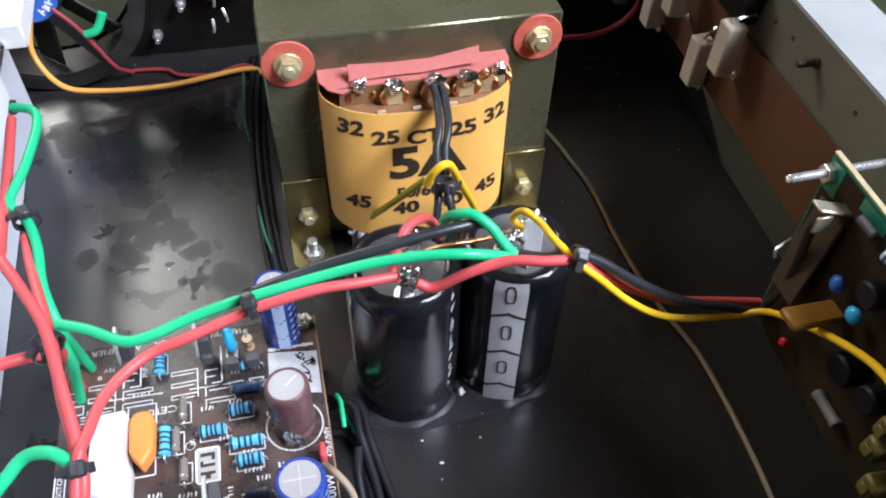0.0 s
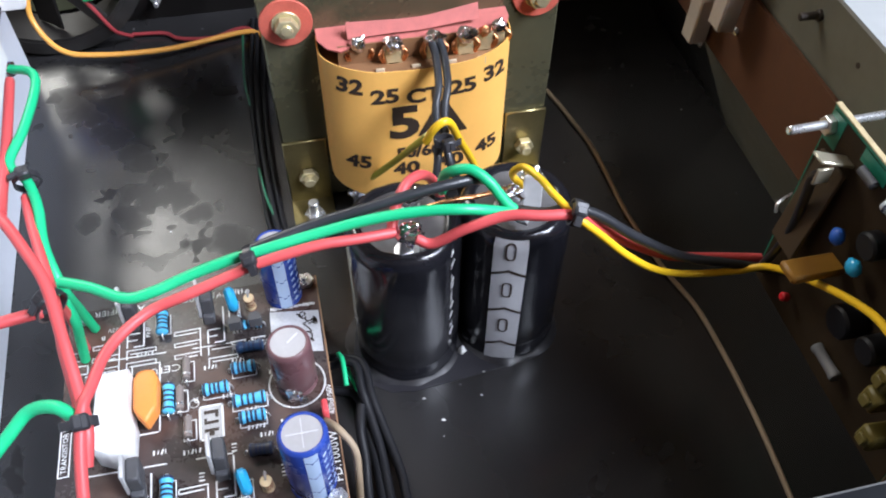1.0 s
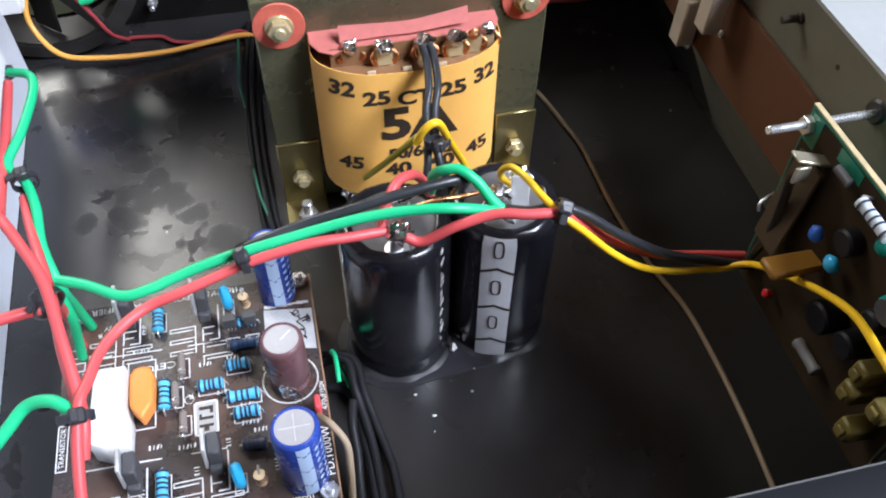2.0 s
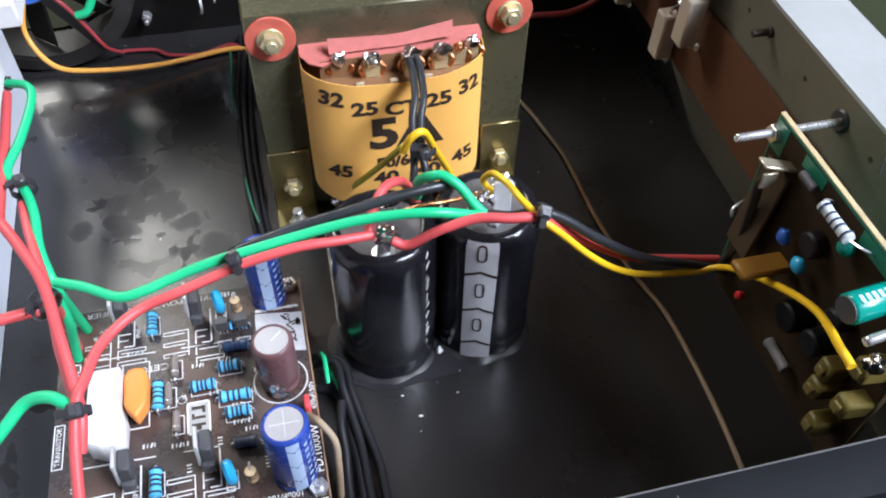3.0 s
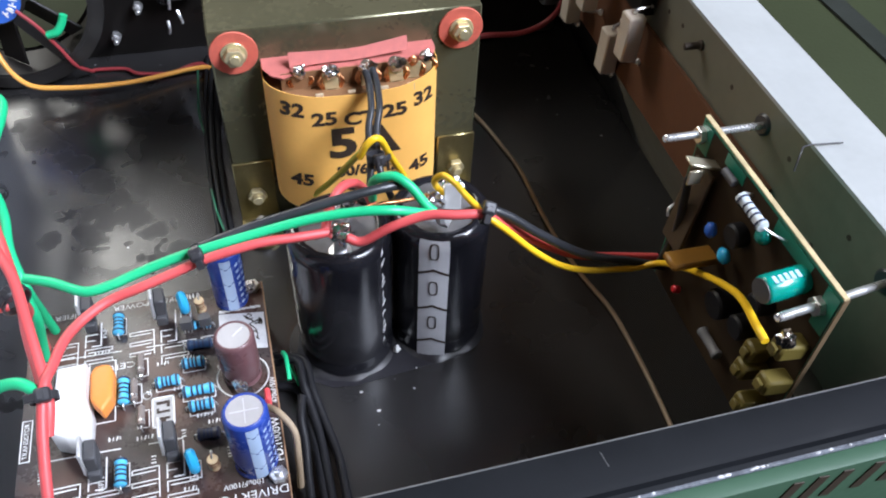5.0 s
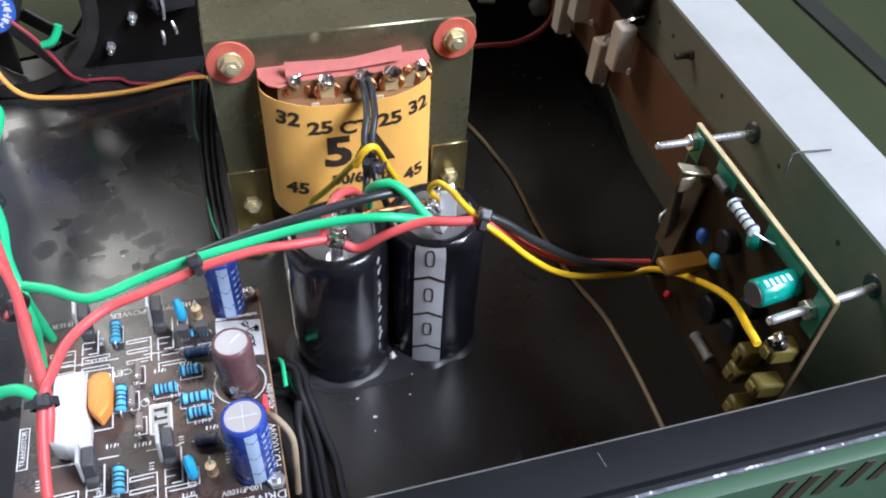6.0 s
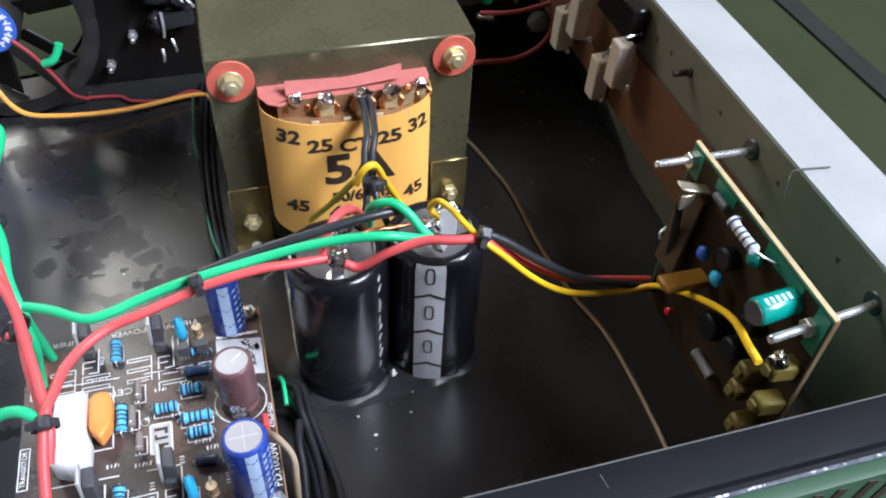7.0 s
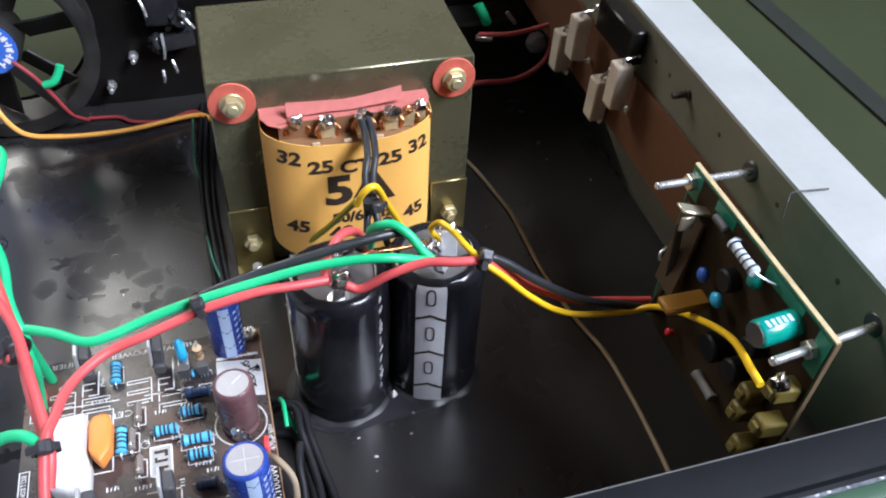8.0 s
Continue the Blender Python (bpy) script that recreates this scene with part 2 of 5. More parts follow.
class Shape:
    def __init__(self):
        self.bm = bmesh.new()

    def _bevel(self, verts, b, seg=2):
        edges = list({e for v in verts for e in v.link_edges})
        bmesh.ops.bevel(self.bm, geom=edges, offset=b, segments=seg, affect="EDGES", profile=0.6)

    def box(self, c, s, rot=(0, 0, 0), b=0.0, seg=1):
        m = pose(*c, *rot) @ Matrix.Diagonal((*s, 1))
        r = bmesh.ops.create_cube(self.bm, size=1, matrix=m)
        if b:
            self._bevel(r["verts"], b, seg)
        return self

    def lathe(self, prof, m=None, seg=32, cap=True):
        """prof: (radius, height) pairs from bottom to top, round the z axis of m."""
        m = m or Matrix()
        rings = []
        for r, h in prof:
            rings.append([self.bm.verts.new(m @ Vector((r * math.cos(2 * math.pi * k / seg), r * math.sin(2 * math.pi * k / seg), h))) for k in range(seg)])
        for a, b_ in zip(rings, rings[1:]):
            for k in range(seg):
                self.bm.faces.new((a[k], a[(k + 1) % seg], b_[(k + 1) % seg], b_[k]))
        if cap:
            self.bm.faces.new(rings[0][::-1])
            self.bm.faces.new(rings[-1])
        return self

    def rod(self, p, q, r, seg=12, r2=None, b=0.0):
        p, q = Vector(p), Vector(q)
        d = q - p
        m = Matrix.Translation(p) @ d.to_track_quat("Z", "Y").to_matrix().to_4x4()
        r2 = r if r2 is None else r2
        h = d.length
        prof = [(r, 0), (r2, h)] if not b else [(r - b, 0), (r, b), (r2, h - b), (r2 - b, h)]
        return self.lathe(prof, m, seg)

    def hexnut(self, p, q, r, hole=0.0):
        return self.rod(p, q, r, 6, b=r * 0.08)

    def tube(self, pts, r, seg=10, smooth=6, ends=True):
        pts = [Vector(p) for p in pts]
        path = spline(pts, smooth) if smooth > 1 and len(pts) > 2 else pts
        rings = []
        side = None
        for i, p in enumerate(path):
            t = (path[min(i + 1, len(path) - 1)] - path[max(i - 1, 0)]).normalized()
            if side is None:
                side = t.orthogonal().normalized()
            else:
                side = (side - t * side.dot(t)).normalized()
            up = t.cross(side)
            rings.append([self.bm.verts.new(p + (side * math.cos(2 * math.pi * k / seg) + up * math.sin(2 * math.pi * k / seg)) * r) for k in range(seg)])
        for a, b_ in zip(rings, rings[1:]):
            for k in range(seg):
                self.bm.faces.new((a[k], a[(k + 1) % seg], b_[(k + 1) % seg], b_[k]))
        if ends:
            self.bm.faces.new(rings[0][::-1])
            self.bm.faces.new(rings[-1])
        return self

    def plate(self, outline, h, m=None):
        """A flat plate: outline in x, y, raised by h along z, placed by m."""
        m = m or Matrix()
        lo = [self.bm.verts.new(m @ Vector((x, y, 0))) for x, y in outline]
        hi = [self.bm.verts.new(m @ Vector((x, y, h))) for x, y in outline]
        k = len(outline)
        self.bm.faces.new(lo[::-1])
        self.bm.faces.new(hi)
        for i in range(k):
            self.bm.faces.new((lo[i], lo[(i + 1) % k], hi[(i + 1) % k], hi[i]))
        return self

    def blob(self, c, s, amp=0.2, sub=2, seed=0):
        r = bmesh.ops.create_icosphere(self.bm, subdivisions=sub, radius=1)
        for v in r["verts"]:
            k = 1 + amp * noise.noise(v.co * 1.7 + Vector((seed * 3.1, seed, 0)))
            v.co = Vector(c) + Vector((v.co.x * s[0], v.co.y * s[1], v.co.z * s[2])) * k
        return self


def spline(pts, n=6):
    out = []
    P = [pts[0] * 2 - pts[1]] + pts + [pts[-1] * 2 - pts[-2]]
    for i in range(1, len(P) - 2):
        a, b_, c, d = P[i - 1:i + 3]
        for k in range(n):
            t = k / n
            out.append(0.5 * ((2 * b_) + (c - a) * t + (2 * a - 5 * b_ + 4 * c - d) * t * t + (3 * b_ - a - 3 * c + d) * t ** 3))
    out.append(pts[-1])
    return out


def mesh_object(name, shape, material, smooth=True, angle=40):
    bm = shape.bm
    bmesh.ops.scale(bm, vec=(U, U, U), verts=bm.verts)
    bmesh.ops.recalc_face_normals(bm, faces=bm.faces)
    me = bpy.data.meshes.new(name)
    if smooth:
        for f in bm.faces:
            f.smooth = True
        for e in bm.edges:
            if len(e.link_faces) == 2 and e.calc_face_angle(0) > radians(angle):
                e.smooth = False
    bm.to_mesh(me)
    bm.free()
    me.materials.append(material)
    return new(name, me)


def part(name, shape, material, parent, label=""):
    ob = mesh_object(name, shape, material)
    ob.parent = parent
    if label:
        ob["label"] = label
    return ob


def thing(name, label, category, group="", at=(0, 0, 0)):
    ob = new(name)
    ob.empty_display_size = 0.01
    return tagged(ob, label, category, group)


def solid(name, shape, material, label, category, group="", kind=""):
    return tagged(mesh_object(name, shape, material), label, category, group, kind)


def text_shape(text, size, thick=0.0, spacing=1.0, bold=0.0):
    """Flat letters of the built-in font as a shape in millimetres, centred on the origin in x, y."""
    cu = bpy.data.curves.new("letters", "FONT")
    cu.body, cu.size, cu.extrude, cu.align_x, cu.align_y = text, size, thick, "CENTER", "CENTER"
    cu.space_character, cu.offset = spacing, bold * size
    cu.resolution_u = 3
    ob = bpy.data.objects.new("letters", cu)
    scene.collection.objects.link(ob)
    me = bpy.data.meshes.new_from_object(ob.evaluated_get(bpy.context.evaluated_depsgraph_get()))
    s = Shape()
    s.bm.from_mesh(me)
    bpy.data.objects.remove(ob)
    bpy.data.curves.remove(cu)
    bpy.data.meshes.remove(me)
    return s


def moved(shape, m):
    bmesh.ops.transform(shape.bm, matrix=m, verts=shape.bm.verts)
    return shape

# ---- room and table ----
def slab(name, c, s, material, label, category):
    return solid(name, Shape().box(c, s), material, label, category, kind="structure")


slab("ground", (200, -50, -765), (2900, 3600, 30), ROOM, "dim plaster room floor under the table", "floor")
slab("ceiling", (200, -50, 2615), (2900, 3600, 30), ROOM, "dim plaster ceiling of the room", "ceiling")
slab("wall_south", (200, -1820, 925), (2800, 40, 3350), ROOM, "dim plaster wall of the room", "wall")
slab("wall_west", (-1220, -50, 925), (40, 3500, 3350), ROOM, "dim plaster wall of the room", "wall")


def holed(name, x0, x1, z0, z1, hx0, hx1, hz0, hz1, m):
    s = Shape()
    for a, b_, c, d in ((x0, hx0, z0, z1), (hx1, x1, z0, z1), (hx0, hx1, z0, hz0), (hx0, hx1, hz1, z1)):
        s.box(((a + b_) / 2, 0, (c + d) / 2), (b_ - a, 40, d - c))
    return solid(name, moved(s, m), ROOM, "dim plaster wall with a large window opening", "wall", kind="structure")


holed("wall_north", -1200, 1600, -750, 2600, -1140, -350, 810, 1990, pose(0, 1720, 0))
holed("wall_east", -1800, 1700, -750, 2600, -1545, 45, 1480, 2480, pose(1625, 0, 0, 0, 0, 90))

tb = Shape().box((330, 330, -24), (1300, 1100, 30), b=4)
solid("table", tb, TABLE, "olive green cloth-covered table top under the amplifier case", "table", kind="structure")
solid("trim", Shape().box((426, 480, -8), (17, 780, 2), (0, 0, 0.5)), TABLE_DARK, "dark band across the olive green table", "trim", kind="structure")

# ---- amplifier case ----
TOP = 124.0
base = Shape().box((19, 319, -3), (408, 398, 6), b=0.8)
solid("floor", base, FLOOR_PAINT, "glossy black painted steel base of the amplifier case, dusty and smudged", "case base", kind="structure")

wr = Shape()
wr.plate([(-0.8, TOP), (-0.8, 58), (0.8, 58), (0.8, TOP)], 394, pose(0, 197, 0, 90, 0, 0))
# sloping lower strip in two lengths: olive grey in front, black at the rear
foot = [(-0.8, 57.8), (27, 0), (28.6, 0), (0.8, 57.8)]
skirt = Shape().plate(foot, 242, pose(0, 45, 0, 90, 0, 0))
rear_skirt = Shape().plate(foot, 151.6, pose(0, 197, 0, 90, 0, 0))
rail = Shape()
rail.plate([(-0.8, 0), (26, 0), (27.5, -1.5), (28, -4), (28, -11), (26.4, -11), (26.4, -4.5), (25.2, -1.6), (-0.8, -1.6)], 394, pose(0, 197, TOP + 1.6, 90, 0, 0))
WALL_M = pose(185.3, 319, 0, 0, 0, -0.7)
right_wall = thing("wall_right", "olive grey painted steel side of the case with a pale folded top edge", "case side")
right_wall["kind"] = "structure"
part("panel", moved(wr, WALL_M), OLIVE, right_wall)
part("skirt", moved(skirt, WALL_M), OLIVE, right_wall, "grey sloping lower strip")
part("rear_skirt", moved(rear_skirt, WALL_M), BLACK_PAINT, right_wall, "black sloping lower strip at the rear")
part("rail", moved(rail, WALL_M), RAIL, right_wall, "pale whitish folded steel top edge")
holes = [(-5, 113), (8, 112), (-49, 113), (-118, 96), (-92, 113), (-130, 112), (60, 112)]
for hy, hz in holes:
    part("hole", Shape().rod((WALL_M @ Vector((-0.9, hy, hz))), (WALL_M @ Vector((-0.6, hy, hz))), 1.1, 10), INK, right_wall)

wl = Shape().box((0, 0, 60), (4, 350, 120), b=0.6)
LEFT_M = pose(-132.5, 303, 0, 0, 0, 2.0)
left_wall = thing("wall_left", "bare brushed aluminium heatsink plate along the side of the case", "heatsink plate")
left_wall["kind"] = "structure"
part("panel", moved(wl, LEFT_M), ALU, left_wall)
back = Shape()
ring_in = [(49 * math.cos(2 * math.pi * k / 48), 49 * math.sin(2 * math.pi * k / 48)) for k in range(48)]
ring_out = [(58.9 * c_ / max(abs(c_), abs(s_)), 58.9 * s_ / max(abs(c_), abs(s_))) for c_, s_ in ring_in]
for yy in (516, 518):
    a_, b_ = ([back.bm.verts.new((-123 + x, yy, 59.5 + z)) for x, z in ring] for ring in (ring_in, ring_out))
    for k in range(48):
        back.bm.faces.new((a_[k], a_[(k + 1) % 48], b_[(k + 1) % 48], b_[k]))
back.box((-182.5, 517, 60), (1.2, 2, 120)).box((79.5, 517, 60), (287.2, 2, 120))
solid("wall_back", back, BLACK_PAINT, "black painted steel back panel of the case", "case back", kind="structure")

front = thing("wall_front", "case front with a satin black top lip and a green face", "case front")
front["kind"] = "structure"
FRONT_M = pose(26, 132, TOP, 0, 0, 0.6)
lip = Shape().plate([(0, 0), (-10.5, 0), (-12, -0.8), (-12.6, -2.4), (-13.8, -2.8), (-13.8, -124), (-2, -124), (-2, -2), (0, -2)], 334, pose(-167, 0, 0, 90, 0, 90))
part("lip", moved(lip, FRONT_M), LIP, front)
part("face", moved(Shape().box((0, -16.3, -66), (334, 5, 124), b=1.2, seg=2), FRONT_M), GREEN_PANEL, front, "green painted front face")
part("scratch", moved(Shape().box((45.3, -4.5, 0.02), (0.18, 4, 0.1), (0, 0, 8)), FRONT_M), SMOKE, front)
part("worn_edge", moved(Shape().tube([(-160, -0.2, 0.02), (-40, -0.15, 0.05), (60, -0.25, 0.02), (160, -0.2, 0.04)], 0.22, 6), FRONT_M), SMOKE, front, "thin worn pale edge")
part("bead", moved(Shape().box((0, -13.9, -3.4), (334, 1.6, 1.2), b=0.4), FRONT_M), mat("worn_grey_bead", (0.10, 0.11, 0.13), 0.5, var=0.5, scale=350, bump=0.8, bscale=900), front, "rough worn grey bead above the green face")
rnd = random.Random(11)
for k in range(26):
    part("chip", moved(Shape().blob((rnd.uniform(10, 150), -14.2, -2.8), (rnd.uniform(0.4, 1.1), 0.4, 0.3), 0.6, 1, k), FRONT_M), STRIPE, front)
for bx in (90, 97, 104, 113, 121):
    part("lettering", moved(Shape().box((bx, -18.9, -12), (3.2, 0.4, 12), (0, 12, 0)), FRONT_M), INK, front)

# ---- transformer ----
trafo = thing("transformer", "large mains transformer with an orange label on the case base", "transformer")
CX, CW, CH, CY0, CY1 = 49.7, 119.0, 107.0, 355.0, 424.0
core = Shape().box((CX, (CY0 + CY1) / 2, CH / 2 + 1), (CW, CY1 - CY0, CH), b=0.7)
part("core", core, CORE, trafo, "olive lacquered laminated steel core")
for i in range(22):
    yy = CY0 + 3 + i * 3.0
    for sx in (-1, 1):
        part("lamination", Shape().box((CX + sx * (CW / 2 + 0.1), yy, CH / 2), (0.5, 1.6, CH - 2)), CORE, trafo)


def stadium(x, w, d, corner, n=14):
    """Front outline of the winding: half a rounded rectangle from one side to the other, as (x, y) towards -y."""
    out = [(x - w / 2, 0)]
    for k in range(n + 1):
        a = math.pi / 2 * k / n
        out.append((x - w / 2 + corner * (1 - math.cos(a)), -(d - corner * 0.55) - corner * 0.55 * math.sin(a)))
    for k in range(n + 1):
        a = math.pi / 2 * (1 - k / n)
        out.append((x + w / 2 - corner * (1 - math.cos(a)), -(d - corner * 0.55) - corner * 0.55 * math.sin(a)))
    out.append((x + w / 2, 0))
    return out


LX, LW, LD, LC = 48.5, 76.0, 21.0, 24.0
ring = stadium(LX, LW, LD, LC)
coil = Shape().plate(stadium(LX, LW - 1.2, LD - 0.6, LC), 62, pose(0, CY0, 22))
part("winding", coil, BOBBIN, trafo)
lab = Shape()
dist = [0.0]
for a, b_ in zip(ring, ring[1:]):
    dist.append(dist[-1] + math.hypot(b_[0] - a[0], b_[1] - a[1]))
ARC = dist[-1]
LZ0, LZ1 = 18.0, 85.0


def label_point(s, z, out=0.0):
    """A point of the label: s millimetres from its middle along the paper, at height z, out millimetres in front."""
    s = min(max(s + ARC / 2, 0), ARC)
    i = next(k for k in range(1, len(dist)) if dist[k] >= s - 1e-9)
    f = (s - dist[i - 1]) / max(dist[i] - dist[i - 1], 1e-9)
    a, b_ = ring[i - 1], ring[i]
    t = Vector((b_[0] - a[0], b_[1] - a[1])).normalized()
    p = Vector((a[0] + (b_[0] - a[0]) * f, a[1] + (b_[1] - a[1]) * f)) + Vector((t.y, -t.x)) * -out * -1
    return Vector((p.x, CY0 + p.y, z))


N = 60
grid = []
for i in range(N + 1):
    s = -ARC / 2 + ARC * i / N
    side = abs(s) / (ARC / 2)
    lo = LZ0 + 24 * max(0, side - 0.40) ** 1.5
    hi = LZ1 + 8 * max(0, side - 0.35) - 3 * max(0, 0.35 - side)
    grid.append([[lab.bm.verts.new(label_point(s, lo + (hi - lo) * j / 6, o)) for j in range(7)] for o in (0.0, 0.35)])
for i in range(N):
    for j in range(6):
        for o in (0, 1):
            q = (grid[i][o][j], grid[i + 1][o][j], grid[i + 1][o][j + 1], grid[i][o][j + 1])
            lab.bm.faces.new(q if o else q[::-1])
    for j in (0, 6):
        lab.bm.faces.new((grid[i][0][j], grid[i + 1][0][j], grid[i + 1][1][j], grid[i][1][j]))
label_ob = part("label", lab, LABEL, trafo, "orange-yellow paper label wrapped round the winding")


def label_text(text, s, z, size, tilt=0.0, wide=1.0):
    t = text_shape(text, size, bold=0.038)
    bmesh.ops.triangulate(t.bm, faces=t.bm.faces)
    bmesh.ops.subdivide_edges(t.bm, edges=[e for e in t.bm.edges if e.calc_length() > 2.5], cuts=2)
    ca, sa = math.cos(radians(tilt)), math.sin(radians(tilt))
    for v in t.bm.verts:
        x, y = v.co.x * wide, v.co.y
        v.co = label_point(s + x * ca - y * sa, z + x * sa + y * ca, 0.6)
    part("lettering", t, INK, label_ob)


for tx, s, z, size, tilt, wide in (("32", -28.6, 78.3, 9.8, -7, 1.1), ("25", -14.8, 72.8, 9.4, -1, 1.2), ("CT", 0.8, 71.3, 9.4, 1, 1.2), ("25", 16.6, 73.2, 9.4, 3, 1.2), ("32", 30.4, 76.3, 9.8, 4, 1.1),
                                 ("5A", 1.6, 57.8, 22.5, 0, 1.2), ("50/60Hz", 3, 41.4, 8.4, 0, 1.0), ("45", -27.2, 38.2, 9.4, -6, 1.15), ("40", -7.2, 32.5, 9.4, 0, 1.2), ("40", 12, 34, 9.4, 3, 1.2), ("45", 28.6, 38.0, 9.4, 7, 1.15)):
    label_text(tx, s, z, size, tilt, wide)
# pink insulation on top of the winding, a folded flap, the inner press board
half = [(LX - LW / 2, 0), (LX - LW / 2, -7), (LX - LW / 2 + 3.2, -12.5), (LX - LW / 2 + 8, -15), (LX - LW / 2 + 13, -12.5), (LX + LW / 2 - 12, -12.5), (LX + LW / 2 - 7, -14), (LX + LW / 2 - 2.5, -11), (LX + LW / 2, -6), (LX + LW / 2, 0)]
part("insulation", Shape().plate(half, 0.6, pose(0, CY0, 92.5, 4, 0, 0)), REDPAPER, trafo, "dusty pink insulation paper")
part("inner_paper", Shape().plate([(-31, 0), (31, 0), (31, 9), (-31, 9)], 0.6, pose(LX, CY0 - 12.0, 83.4, 90, 0, 0)), BOBBIN, trafo, "brown press board behind the terminals")
fl = Shape()
fl.plate([(-26, 0), (-8, 0.6), (2, 0.4), (25.5, 2.2), (25.5, 8.2), (6, 5.6), (-1, 5.2), (-26, 6.4)], 0.6, pose(48, CY0 - 9.5, 93.2, 62, 0, 0))
part("flap", fl, REDPAPER, trafo, "dusty pink folded paper flap")
# terminals
for i, (tx, big) in enumerate(((25.7, 0.95), (38.5, 1.1), (54.5, 1.15), (67.0, 1.15), (74.5, 0.7), (80.5, 0.9))):
    ty = CY0 - 15.0 + (3.0 if i in (0, 5) else 1.2 if i == 4 else 0)
    tag = part("terminal", Shape().box((tx, ty, 86.5), (6.4, 1.0, 12), (0, 6 * (-1) ** i, 0), b=0.3).box((tx, ty + 2, 84), (4, 5, 0.8)), BRASS, trafo)
    part("solder_joint", Shape().blob((tx, ty - 0.6, 93.0), (3.3 * big, 2.2 * big, 3.3 * big), 0.45, 3, i), COPPER if i == 4 else SOLDER, tag)
    for k in (-1, 1):
        for q in (0, 1.1):
            part("winding_lead", Shape().tube([(tx + 2.0 * k, ty + 1.5 + q, 92), (tx + (4.2 + q) * k, ty - 0.6, 89), (tx + (3.6 + q) * k, ty - 0.4, 86), (tx + 3.0 * k, ty + 2, 81)], 0.55, 6), COPPER, tag)
for tx in (32.5, 46.5, 60.8, 72.5):
    part("tab", Shape().box((tx, CY0 - LD + 1.6, 83.4), (3.4, 0.8, 4), b=0.2), mat("cream_paper", (0.55, 0.44, 0.30), 0.7, var=0.1), trafo)
for tx in (36, 48, 66):
    part("terminal", Shape().box((tx, CY0 - LD + 0.5, 20.5), (4.5, 1.0, 7), b=0.3), BRASS, trafo)
# bolts with red fibre washers, brackets
for bx, bz in ((0.0, 97.5), (99.5, 97.5)):
    bolt = part("bolt", Shape().rod((bx, CY0 - 6.6, bz), (bx, CY0, bz), 2.3, 16, b=0.3), BRASS, trafo)
    part("washer", Shape().rod((bx, CY0 - 1.0, bz), (bx, CY0 + 0.2, bz), 10.2, 32, b=0.2), REDWASH, bolt, "red fibre washer")
    part("steel_washer", Shape().rod((bx, CY0 - 2.0, bz), (bx, CY0 - 1, bz), 5.6, 24, b=0.2), BRASS, bolt)
    part("nut", Shape().hexnut((bx, CY0 - 5.6, bz), (bx, CY0 - 2, bz), 4.5), BRASS, bolt)
for sx, bx in ((-1, -0.5), (1, 100.0)):
    br = Shape().box((bx, CY0 - 0.9, 19), (19, 1.6, 37), b=0.5)
    out = [(-9.5, 0)] + [(9.5 * -math.cos(math.pi * k / 12), -14 - 9.5 * math.sin(math.pi * k / 12)) for k in range(13)] + [(9.5, 0)]
    br.plate(out, 1.6, pose(bx, CY0, 0.2))
    bk = part("bracket", br, BRACKET, trafo, "yellowish passivated steel foot bracket")
    part("bolt", Shape().rod((bx, CY0 - 8, 18), (bx, CY0, 18), 2.4, 14, b=0.3).hexnut((bx, CY0 - 5.4, 18), (bx, CY0 - 1.8, 18), 4.4), BRASS, bk)
    part("bolt", Shape().rod((bx, CY0 - 14, 1), (bx, CY0 - 14, 12.5), 2.4, 14, b=0.4).hexnut((bx, CY0 - 14, 1.8), (bx, CY0 - 14, 6), 4.6), STEEL, bk)

